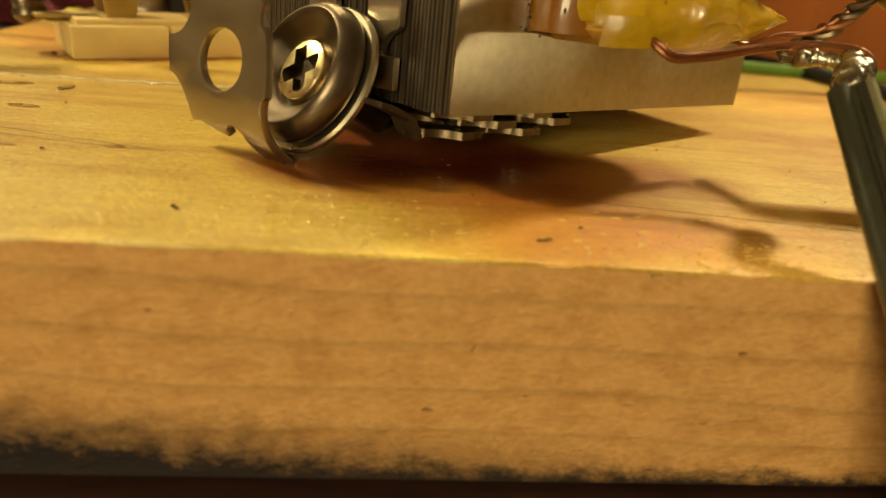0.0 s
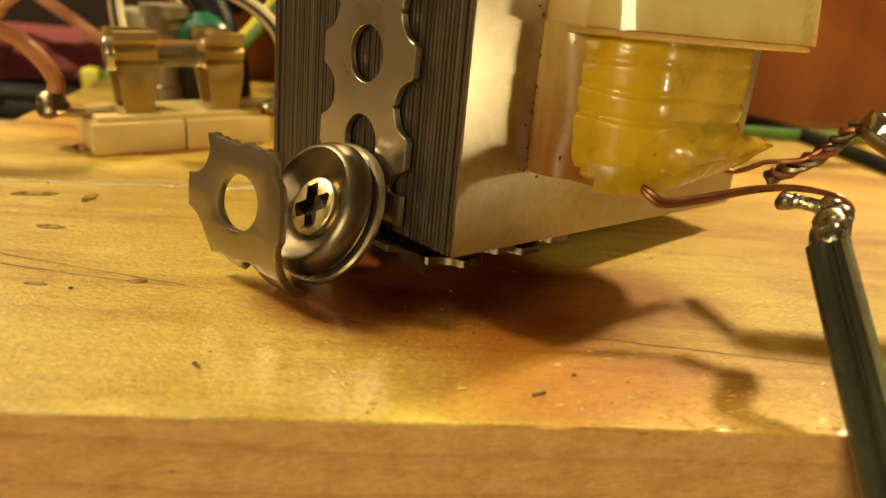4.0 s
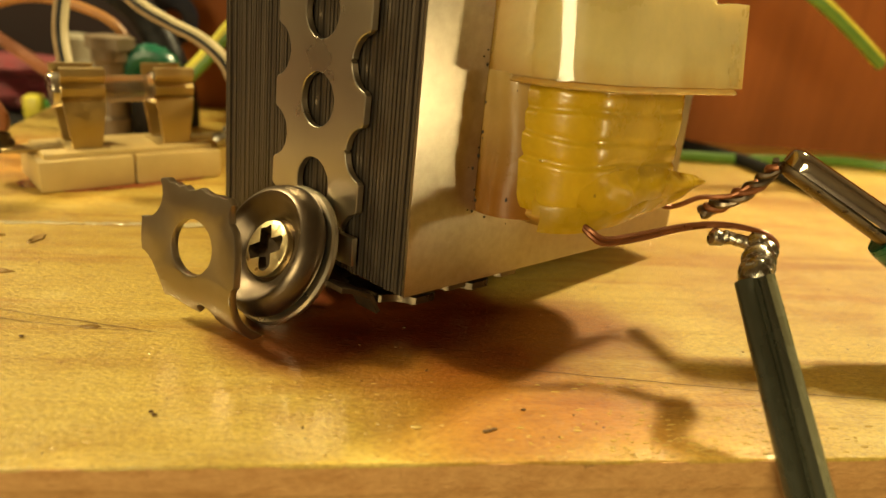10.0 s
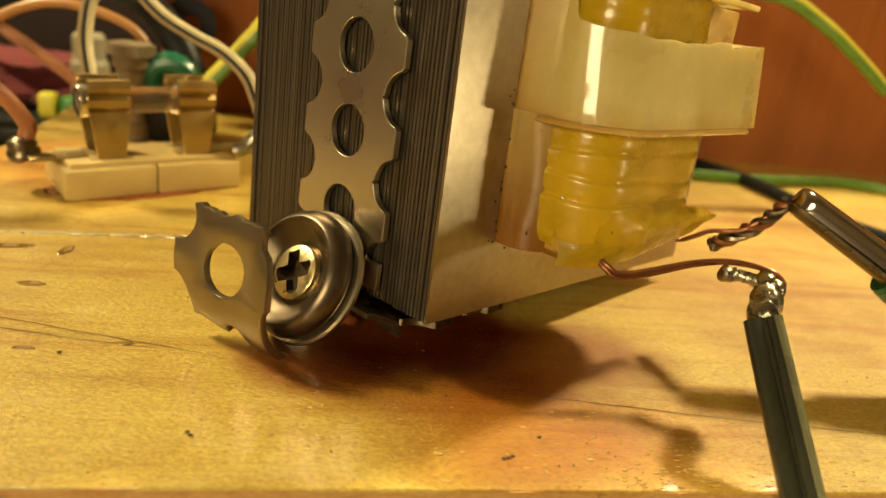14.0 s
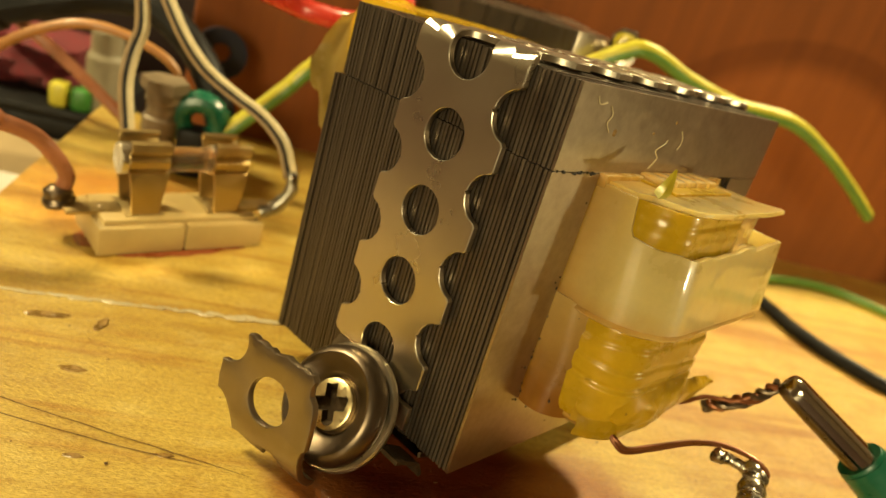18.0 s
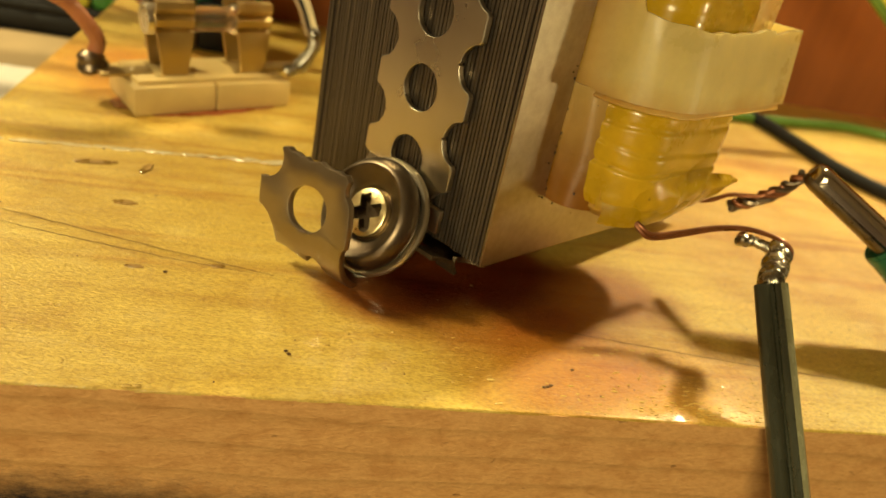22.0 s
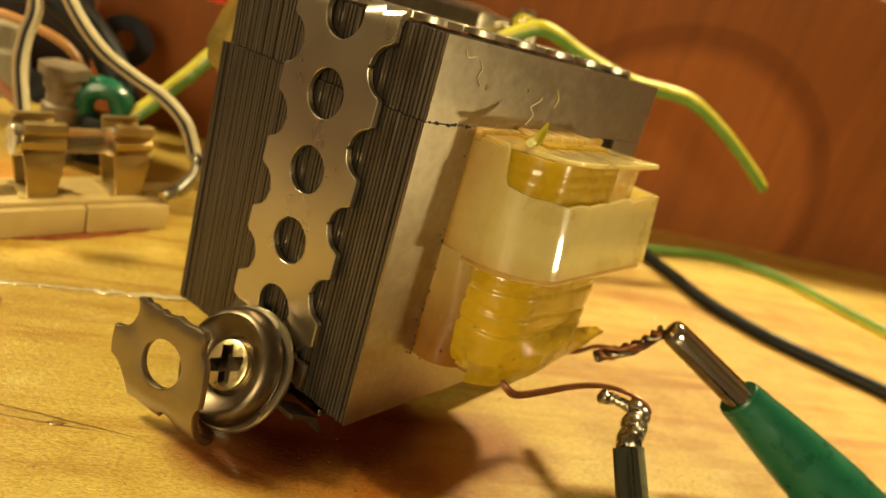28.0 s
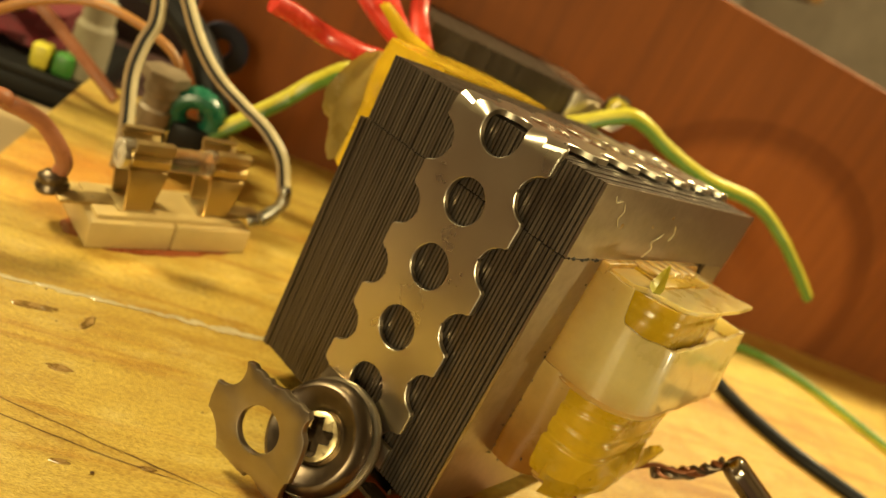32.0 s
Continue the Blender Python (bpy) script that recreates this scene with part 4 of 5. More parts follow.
# brown blocks stand in for the panel's reflection in the strap's holes
for k in range(13):
    (u, w), nrm = up_path((0.71 + 0.02 + k * PITCH))
    if w > CH and 0.3 < u < CW - 0.2:
        part("rusty_core_patch", box(u - 0.17, u + 0.17, 1.20 - 0.17, 1.20 + 0.17, CH - 0.01, CH + 0.035, 0.01), M_HOLEBROWN, strap, "brown block standing in for a reflection in a strap hole")
part("band_end", box(-0.108, -0.045, 0.64, 1.99, 0.05, 0.33, 0.01), M_STRAP, strap)
# spare lengths of strap folded flat under the core as a packer
for k, (w, off) in enumerate(((-0.145, 0.20), (-0.245, 0.62), (-0.345, 0.10))):
    pk = bent_path([(0.02 + 0.05 * k, w), (2.7 - 0.3 * k, w + 0.0)], 0.02)
    part("packing_strip", strap_mesh(pk, off, 2, 0.90 + 0.07 * k, 0.078), M_DARKSTRAP, strap, "folded spare strap under the core")
lug = bent_path([(-0.66, 0.02), (-0.36, -0.05), (-0.13, -0.15), (-0.03, -0.34), (0.06, -0.40)], 0.05)
part("lower_lug", plain_strip(lug, 0.20, 0.74, lambda s: (0.30, 0.60), 0.045), M_RECESS, strap, "lower strap end, coloured dark for the shade there")

# ---- washer and screw, driven in at a slant ----
WASH = Matrix.Translation(Vector((-1.112, 2.306, 0.635)) * CM) @ Vector((-0.684, -0.542, 0.489)).to_track_quat("Z", "Y").to_matrix().to_4x4()
screw = thing("washer_screw", WASH, "yellow zinc cross-head screw in a dished dark nickel washer", "screw")
part("lower_washer", lathe([(0.18, -0.07), (0.66, -0.07), (0.69, -0.05), (0.69, -0.01), (0.67, 0.015), (0.55, 0.02), (0.18, 0.02), (0.18, -0.07)], 64), M_STRAP, screw, "bright flat washer rim")
part("cup_washer", lathe([(0.2, 0.04), (0.60, 0.04), (0.632, 0.055), (0.645, 0.09), (0.638, 0.14), (0.618, 0.19), (0.590, 0.235), (0.560, 0.265), (0.535, 0.275), (0.508, 0.266), (0.465, 0.232), (0.41, 0.19), (0.36, 0.158), (0.325, 0.13), (0.305, 0.09), (0.2, 0.085), (0.2, 0.05)], 80), M_WASH, screw, "dished dull nickel washer with rolled rim")


def screw_head(inner=False):
    """A flat head with a cross recess that has rounded, worn flanks."""
    n = 96
    b = bmesh.new()

    def recess(a):
        k = abs(((a + math.pi / 4) % (math.pi / 2)) - math.pi / 4)
        arm = 0.068 / max(0.05, math.sin(k)) if k > 0.02 else 9
        return min(0.205 + 0.012 * math.sin(a * 7), arm) + 0.012

    prof = []
    for i in range(n):
        a = 2 * math.pi * i / n
        r = recess(a)
        c, s = math.cos(a), math.sin(a)
        prof.append([b.verts.new(p) for p in ((0.25 * c, 0.25 * s, 0.0), (0.275 * c, 0.275 * s, 0.12), (0.272 * c, 0.272 * s, 0.142), (0.255 * c, 0.255 * s, 0.153), (r * c, r * s, 0.16), (r * 0.55 * c, r * 0.55 * s, 0.02))])
    for p, q in zip(prof, prof[1:] + prof[:1]):
        for k in (4,) if inner else range(4):
            b.faces.new((p[k], p[k + 1], q[k + 1], q[k]))
    if inner:
        b.faces.new([p[5] for p in prof])
    else:
        b.faces.new([p[0] for p in reversed(prof)])
    return moved(b, pose(0, 0, 0.03, 0, 0, 32))


head = part("head", screw_head(), M_SCREW, screw, "brass-yellow screw head")
part("cross_recess", screw_head(True), M_RECESS, head, "worn cross recess, its shade put into the dark colour")
part("shank", lathe([(0, -1.1), (0.05, -1.0), (0.16, -0.85), (0.17, -0.1), (0.17, 0.12), (0, 0.12)], 20), M_RECESS, screw)

# ---- leads at the coil ----
lead = thing("coil_lead", at(1.7, 1.7, 0), "brown enamelled copper lead soldered to a black wire", "wire")
lo = Vector((1.7, 1.7, 0))


def rel(points, o):
    return [Vector(p) - o for p in points]


def drop(x, y, z, r, seed):
    """One uneven drop of solder."""
    b = bmesh.new()
    for v in bmesh.ops.create_icosphere(b, subdivisions=3, radius=r)["verts"]:
        v.co = v.co * (1 + 0.3 * noise.noise(v.co / r * 1.1 + Vector((seed, 2, 0)))) + Vector((x, y, z)) - lo
    return b


for dz in (0.0, 0.045):
    part("strand", tube(rel([(1.56, 1.70, 1.30), (1.66, 1.60, 1.20 + dz), (1.80, 1.58, 1.14 + dz), (2.15, 1.66, 1.17 + dz), (2.60, 1.72, 1.27 + dz * 0.6), (2.95, 1.66, 1.34 + dz * 0.3), (3.22, 1.46, 1.36), (3.33, 1.36, 1.28), (3.30, 1.36, 1.18)], lo), 0.026, 8), M_COPPER, lead, "twin enamelled copper strands")
part("solder_joint", tube(rel([(2.87, 1.62, 1.23), (2.95, 1.60, 1.25), (3.10, 1.50, 1.245), (3.22, 1.40, 1.21), (3.12, 1.24, 1.16), (2.90, 0.93, 1.14)], lo), [0.055, 0.06, 0.06, 0.10, 0.13, 0.13], 16, 8, wobble=0.1), M_SOLDER, lead, "bright solder joint")
for k, (x, y, z, r) in enumerate([(2.89, 1.62, 1.235, 0.08), (2.96, 1.59, 1.25, 0.07), (3.06, 1.53, 1.25, 0.062), (3.20, 1.43, 1.25, 0.105), (3.21, 1.36, 1.19, 0.125), (3.15, 1.31, 1.22, 0.105), (3.07, 1.19, 1.18, 0.14), (3.13, 1.22, 1.12, 0.12), (2.98, 1.05, 1.17, 0.13), (2.92, 0.97, 1.13, 0.14)]):
    part("solder_drop", drop(x, y, z, r, k * 3.7), M_SOLDER, lead, "lumpy shiny solder")
LEAD_A, LEAD_D = Vector((2.86, 0.87, 1.13)), Vector((0.0, -1.0, -0.9))
line = [LEAD_A + LEAD_D * s for s in (0.0, 0.3, 0.7, 1.1, 1.6, 2.2, 3.0)]
line = [p + Vector((0, 0, 0.0)) for p in line]
across = Vector((0.80, -0.35, 0.39)).normalized()
for k, (off, r) in enumerate(((-0.078, 0.098), (0.085, 0.086))):
    part("insulation", tube(rel([p + across * off for p in line], lo), [r * 0.86, r * 0.95, r, r * 1.08], 20, 6), M_GREYPVC, lead, "worn black insulation of one core")
part("web", tube(rel([p + across * 0.005 for p in line], lo), 0.055, 10, 6), M_GREYPVC, lead)
# pale colour of this rib stands in for the lead's bright streak
part("rib", tube(rel([p + across * 0.125 + Vector((-0.03, -0.025, 0.03)) for p in line], lo), 0.04, 10, 6), M_LEADRIB, lead, "rib coloured pale for the lead's highlight")

pair = thing("twisted_joint", at(2.85, 2.55, 0), "copper lead twisted onto tinned wire ends", "wire joint")
po = Vector((2.85, 2.55, 0))
part("lead_strand", tube(rel([(2.70, 2.55, 1.26), (2.84, 2.555, 1.22), (3.00, 2.58, 1.25), (3.20, 2.60, 1.33), (3.38, 2.56, 1.36), (3.52, 2.48, 1.42), (3.70, 2.42, 1.60)], po), 0.028, 8), M_COPPER, pair, "enamelled copper strand")
core_line = curve_points([(3.34, 2.68, 1.15), (3.42, 2.62, 1.24), (3.58, 2.50, 1.40), (3.74, 2.42, 1.60), (3.86, 2.38, 1.80)], 10)
for ph in (0, 2.1, 4.2):
    pts = []
    for k, p in enumerate(core_line):
        a = ph + k * 0.42
        pts.append(p + 0.05 * Vector((math.cos(a), math.sin(a) * 0.6, math.sin(a) * 0.7)))
    part("twisted_strand", tube(rel(pts, po), 0.042, 8, 2, wobble=0.4), M_COPPER if ph == 0 else M_WASH, pair, "dark tinned strand")
part("blackened_end", tube(rel([(3.32, 2.70, 1.12), (3.36, 2.67, 1.15), (3.41, 2.63, 1.21)], po), [0.05, 0.07, 0.06], 12, 5, wobble=0.4), M_DARK, pair, "burnt black end")

# ---- the alligator clip in its green boot ----
TIP, BOOT, FAR = Vector((3.90, 2.36, 1.86)), Vector((4.98, 1.86, 1.26)), Vector((7.6, 0.65, -0.25))
clip = thing("alligator_clip", Matrix.Translation(TIP * CM), "plated alligator clip in a green vinyl boot", "clip")
ax = (BOOT - TIP).normalized()
side = ax.cross(Vector((0, 0, 1))).normalized()
upv = side.cross(ax).normalized()


def jaw(sign, gap0, gap1, w0, w1, deep, boxy):
    """A channel of sheet metal, open to the other jaw, with a rounded nose."""
    b = bmesh.new()
    n, m, g = 30, 16, []
    length = (BOOT - TIP).length + 0.5
    for k in range(n + 1):
        s = (k / n) ** 1.6
        c = ax * (length * s) + upv * sign * (gap0 + (gap1 - gap0) * s)
        nose = math.sqrt(max(0.0, 1 - (1 - min(1, s / 0.10)) ** 2)) * 0.9 + 0.1
        r = (w0 + (w1 - w0) * min(1, s * 1.3)) * nose
        row = []
        for th in (0.0, 0.022):
            for j in range(m + 1):
                a = math.pi * j / m
                co, si = math.cos(a), math.sin(a)
                x = math.copysign(abs(co) ** boxy, co) * (r - th)
                y = si ** boxy * (deep * (0.6 + 0.4 * nose) - th)
                row.append(b.verts.new(c + side * x + upv * sign * y))
        g.append(row)
    for p, q in zip(g, g[1:]):
        for j in range(m):
            b.faces.new((p[j], p[j + 1], q[j + 1], q[j]))
            b.faces.new((p[m + 1 + j], q[m + 1 + j], q[m + 2 + j], p[m + 2 + j]))
        b.faces.new((p[0], q[0], q[m + 1], p[m + 1]))
        b.faces.new((p[m], p[2 * m + 1], q[2 * m + 1], q[m]))
    b.faces.new(g[0][:m + 1])
    b.faces.new(g[-1][:m + 1])
    return b


part("upper_jaw", jaw(1, -0.02, 0.0, 0.175, 0.215, 0.19, 0.62), M_CHROME, clip, "shiny plated upper jaw")
part("lower_jaw", jaw(-1, 0.03, 0.05, 0.13, 0.18, 0.12, 0.8), M_DARKSTRAP, clip, "dull dark lower jaw")
bl = [BOOT - TIP + (FAR - BOOT) * s for s in (-0.02, 0.0, 0.08, 0.25, 0.5, 0.75, 1.0)]
part("boot", tube(bl, [0.235, 0.25, 0.27, 0.33, 0.40, 0.42, 0.42], 28, 5, section=(1.0, 1.15)), M_GREEN, clip, "green vinyl boot")
part("boot_rib", tube([BOOT - TIP - (FAR - BOOT) * 0.004, BOOT - TIP + (FAR - BOOT) * 0.02], 0.262, 28, 2, section=(1, 1.1)), M_GREEN, clip)
part("trailing_lead", tube([FAR - TIP, FAR - TIP + Vector((2, -1.0, -0.6)), FAR - TIP + Vector((5, -2.5, -1.0))], 0.16, 14), M_BLACK, clip)

# ---- fuse holder ----
FUSE = at(-4.45, 5.64, 0, 0, 0, 31.5)
fh = thing("fuse_holder", FUSE, "cream plastic open fuse holder with brassy spring clips and glass fuse", "fuse holder")
part("base", box(0, 1.24, 0, 1.15, 0, 0.43, 0.04), M_BASE, fh, "cream moulded base half")
part("base", box(1.26, 2.52, 0, 1.15, 0, 0.43, 0.04), M_BASE, fh)
part("base_rib", box(0.1, 2.42, 0.12, 1.03, 0.40, 0.50, 0.02), M_BASE, fh)


def leaf(x0, x1, sign):
    """One spring leaf of a clip: up from the base, swelling round the fuse, with a flared lip."""
    prof = [(0.30, 0.45), (0.31, 0.8), (0.33, 1.0), (0.29, 1.16), (0.24, 1.19), (0.30, 1.24), (0.31, 1.34), (0.25, 1.40), (0.33, 1.50), (0.31, 1.60), (0.22, 1.61)]
    b = bmesh.new()
    rows5 = []
    for d, z in prof:
        y0, y1 = 0.56 - sign * d, 0.56 - sign * (d - 0.05)
        e = 0.10 * (1 - (z - 0.45) / 0.75) if z < 1.2 else 0.0
        rows5.append([b.verts.new(p) for p in ((x0 + e, y0, z), (x1 - e, y0, z), (x1 - e, y1, z), (x0 + e, y1, z))])
    for p, q in zip(rows5, rows5[1:]):
        for i in range(4):
            b.faces.new((p[i], p[(i + 1) % 4], q[(i + 1) % 4], q[i]))
    b.faces.new(rows5[0])
    b.faces.new(rows5[-1])
    return b


for x0 in (0.42, 1.66):
    part("clip_leaf", leaf(x0, x0 + 0.56, 1), M_CLIPB, fh, "brassy spring leaf")
    part("clip_leaf", leaf(x0, x0 + 0.56, -1), M_CLIPB, fh, "brassy spring leaf")
    part("clip_floor", box(x0, x0 + 0.56, 0.24, 0.88, 0.44, 0.52, 0.01), M_CLIPB, fh)
part("solder_tag", box(-0.32, 0.45, 0.40, 0.72, 0.47, 0.52, 0.01), M_CLIPB, fh, "flat solder tag")
part("solder_tag", box(2.1, 2.8, 0.30, 0.62, 0.50, 0.56, 0.01), M_CLIPB, fh, "flat solder tag")
turn = Matrix.Translation((0.34, 0.56, 1.28)) @ pose(0, 0, 0, 0, 90, 0)
fuse = part("fuse", moved(lathe([(0.0, 0.45), (0.19, 0.45), (0.19, 1.4), (0, 1.4)], 24), turn), M_WIN, fh, "glass fuse tube")
for z0 in (0.0, 1.34):
    part("end_cap", moved(lathe([(0, z0), (0.22, z0), (0.235, z0 + 0.03), (0.235, z0 + 0.52), (0.22, z0 + 0.55), (0, z0 + 0.55)], 24), turn), M_GLASSY, fuse, "plated end cap")
part("fuse_wire", moved(tube([(0, 0, 0.5), (0.03, 0.02, 0.9), (0, 0, 1.38)], 0.012, 6), turn), M_WASH, fuse)


# ---- wires behind ----
def wire(name, points, radius, material, label, stripes=(), seg=12):
    o = Vector(points[0])
    t = thing(name, Matrix.Translation(o * CM), label, "wire")
    part("insulation", tube(rel(points, o), radius, seg), material, t)
    for off, r, mat, lab in stripes:
        part("stripe", tube(rel([Vector(p) + Vector(off) for p in points], o), r, seg), mat, t, lab)
    return t


wire("striped_wire", [(-2.02, 7.27, 1.22), (-2.07, 7.3, 1.36), (-2.25, 7.4, 1.72), (-2.63, 7.6, 2.0), (-3.13, 7.8, 2.19), (-3.64, 8.0, 2.43), (-4.09, 8.3, 2.81), (-4.6, 8.8, 3.4), (-5.4, 9.6, 4.2)], 0.060, M_WHITE,
     "flat cream wire with black stripe soldered to the fuse holder", [((-0.054, -0.02, -0.042), 0.043, M_STRIPE, "black stripe"), ((-0.095, 0.0, -0.07), 0.05, M_TAN, "tan edge")])
wire("striped_wire", [(-4.50, 7.3, 0.55), (-4.61, 7.7, 1.12), (-4.80, 8.1, 1.8), (-4.80, 8.3, 2.29), (-4.74, 8.5, 2.75), (-5.0, 9.0, 3.4), (-5.6, 9.8, 4.2)], 0.060, M_WHITE,
     "flat cream wire with black stripe rising behind the fuse", [((-0.072, -0.02, 0.0), 0.043, M_STRIPE, "black stripe"), ((-0.125, 0.0, 0.0), 0.05, M_TAN, "tan edge")])
tin = thing("tinned_joint", at(-2.1, 7.2, 0), "grey tinned wire end on the fuse tag", "wire joint")
part("solder", tube([(-0.32, -0.06, 0.52), (-0.12, -0.02, 0.62), (0.06, 0.02, 0.88), (0.10, 0.05, 1.05), (0.05, 0.08, 1.28)], [0.10, 0.12, 0.13, 0.12, 0.09], 12, 5, wobble=0.5), M_TINNED, tin)
wire("pink_wire", [(-8.5, 5.2, 1.2), (-6.11, 5.6, 1.72), (-5.79, 5.8, 1.63), (-5.45, 6.0, 1.46), (-5.22, 6.1, 1.2), (-5.08, 6.2, 0.9), (-5.10, 6.2, 0.72)], 0.115, M_BROWNW, "brown-pink insulated wire to the fuse holder tag")
knot = thing("wire_end", at(-5.14, 6.2, 0), "frayed dark soldered wire end beside the fuse holder", "wire joint")
part("solder", tube([(-0.03, 0, 0.72), (-0.02, -0.02, 0.60), (0.0, 0.0, 0.45), (0.03, 0.0, 0.38)], [0.12, 0.2, 0.21, 0.10], 14, 5, wobble=0.5), M_WASH, knot, "blackened strands")
part("tail", tube([(0.05, 0.0, 0.48), (0.25, -0.02, 0.42), (0.55, 0.0, 0.50)], 0.03, 8), M_WASH, knot)
wire("orange_wire", [(-11.0, 10, -0.6), (-7.96, 10.0, 0.97), (-7.43, 10.0, 1.42), (-6.89, 10.0, 1.82), (-6.26, 10.0, 2.12), (-5.7, 10.0, 2.19), (-5.11, 10.0, 2.09), (-4.59, 10.0, 1.86), (-4.25, 10.0, 1.4), (-4.2, 10.0, 0.9)], 0.088, M_ORANGE, "orange-brown wire arching over the bench")
wire("black_cable", [(-14, 11, 0.2), (-8.39, 11.0, 1.55), (-7.82, 11.0, 1.82), (-6.86, 11.0, 2.24), (-5.99, 11.0, 2.55), (-5.14, 10.8, 2.6), (-4.31, 10.5, 2.16), (-3.75, 10.1, 1.5), (-3.45, 9.9, 0.7), (-3.4, 9.9, 0.1)], 0.30, M_BLACK, "thick black mains cable arching behind the fuse")
wire("brown_wire", [(-9.2, 11.6, 2.4), (-7.19, 11.5, 1.27), (-5.94, 11.0, 0.61), (-5.4, 10.8, 0.3)], 0.12, M_BROWNW, "brown wire slanting down behind")
wire("earth_wire", [(-3.5, 9.4, 0.9), (-3.14, 9.5, 1.22), (-2.49, 9.5, 1.99), (-2.0, 9.5, 2.63), (-1.4, 9.0, 3.2), (0.4, 8.85, 3.35), (2.2, 8.8, 3.75), (3.2, 8.65, 4.4), (3.67, 8.6, 4.54), (4.73, 8.8, 4.24), (5.96, 9.0, 4.01), (7.36, 9.1, 3.98), (8.51, 9.2, 3.56), (9.5, 9.2, 3.0), (10.27, 9.2, 2.50)], 0.135, M_YEL,
     "yellow and green striped earth wire with a cut end", [((0.02, -0.05, -0.06), 0.105, M_GRN, "green stripe")])
cut = thing("earth_wire_end", at(10.27, 9.2, 2.5), "bare copper core at the earth wire's cut end", "wire end")
part("strands", tube([(-0.05, 0, 0.04), (0.05, 0, -0.04)], 0.10, 10, 2), M_COPPER, cut)
wire("black_wire", [(7.2, 11.6, 0.13), (8.2, 10.3, 0.13), (8.5, 8.8, 0.13), (8.7, 7.4, 0.13), (9.3, 6.2, 0.13), (10.23, 5.24, 0.13), (11.2, 4.3, 0.13), (13, 2.6, 0.13)], 0.14, M_BLACK, "black wire lying on the pine board")
wire("green_wire", [(6.5, 10.1, 0.12), (8.2, 10.1, 0.12), (9.3, 10.25, 0.12), (11.3, 10.6, 0.12), (12.6, 9.9, 0.12), (13.6, 8.2, 0.12), (14.4, 6.4, 0.12), (15.5, 4, 0.12)], 0.11, M_GRN, "green and yellow wire lying on the pine board", [((-0.03, 0.03, -0.03), 0.095, M_YEL, "yellow stripe")])

# red leads and yellow tape on the far side of the transformer
for pts in ([(-3.2, 6.6, 4.05), (-2.74, 6.8, 3.95), (-2.33, 6.9, 3.86), (-1.85, 6.7, 3.88), (-1.3, 6.3, 3.95), (-0.9, 6.0, 3.6)],
            [(-2.9, 7.4, 5.2), (-2.2, 7.2, 4.7), (-1.6, 6.9, 4.35), (-0.9, 6.5, 4.05), (-0.5, 6.2, 3.7)],
            [(-1.9, 8.2, 5.6), (-1.75, 8.1, 5.1), (-1.6, 7.8, 4.6), (-1.2, 7.2, 4.2)],
            [(-1.3, 8.2, 5.6), (-1.2, 8.1, 5.1), (-1.1, 7.8, 4.6), (-0.9, 7.2, 4.2)]):
    wire("red_wire", pts, 0.155, M_RED, "glossy red insulated wire behind the transformer")
sl = thing("yellow_sleeve", at(-1.0, 6.6, 4.0), "yellow insulating sleeve over coil leads", "sleeve")
part("sleeve", tube([(-0.75, 0.5, 0.55), (-0.3, 0.25, 0.30), (0.25, 0.0, 0.12), (0.7, -0.25, -0.1)], [0.16, 0.19, 0.22, 0.2], 16, 6, section=(1.3, 0.8)), M_TAPE, sl)
# ---- the second transformer at the back, seen over the first ----
back = transformer(at(2.55, 9.25, 0.45, 0, 0, 90), "second dark laminated transformer standing before the back panel", 2.85)
part("foot_block", box(0.2, 2.6, 0.3, 2.8, -0.45, 0.0, 0.02), M_DARK, back)
part("top_band", box(-0.06, 2.9, -0.62, 0.02, 3.9, 4.03, 0.02), M_STRAP, back, "bright strap over the corner")
part("side_band", box(-0.08, 0.0, -0.55, 0.05, 3.0, 4.0, 0.02), M_STRAP, back, "bright strap over the side")
lugm = plate_with_hole([(-0.36, -0.2), (-0.2, -0.34), (0.16, -0.34), (0.3, -0.2), (0.3, 0.2), (0.14, 0.34), (-0.16, 0.34), (-0.3, 0.2)], (0, 0), 0.14, 0.08, 20)
part("lug", moved(lugm, Matrix.Translation((-0.45, -0.72, 3.98)) @ pose(0, 0, 0, 0, 0, 20)), M_CHROME, back, "shiny lug with a round hole")
part("lug_neck", box(-0.42, 0.0, -0.62, -0.40, 3.92, 4.0, 0.02), M_CHROME, back)

# ---- parts on the far left of the board ----
pot = thing("terminal_stud", at(-4.5, 9.4, 0), "ribbed grey metal terminal post on the board", "terminal")
part("post", lathe([(0, 0), (0.34, 0), (0.34, 0.3), (0.28, 0.34), (0.28, 0.7), (0.33, 0.74), (0.33, 0.98), (0.27, 1.02), (0.27, 1.25), (0.32, 1.3), (0.32, 1.5), (0.2, 1.56), (0, 1.56)], 24), M_POST, pot)
part("nut", moved(lathe([(0, 0), (0.42, 0), (0.42, 0.2), (0, 0.2)], 6), Matrix.Translation((0, 0, 1.5))), M_POST, pot)
part("ear", moved(box(-0.1, 0.45, -0.1, 0.1, 1.25, 1.32, 0.02), Matrix()), M_POST, pot)
tor = thing("toroid_coil", at(-3.85, 9.5, 0), "dark green wound toroid coil standing on the board", "inductor")
b = bmesh.new()
for i in range(40):
    for j in range(12):
        a, c = 2 * math.pi * i / 40, 2 * math.pi * j / 12
        r = 0.36 + (0.2 + 0.02 * (i % 2)) * math.cos(c)
        b.verts.new((r * math.cos(a), 0.24 * math.sin(c), 1.05 + r * math.sin(a)))
b.verts.ensure_lookup_table()
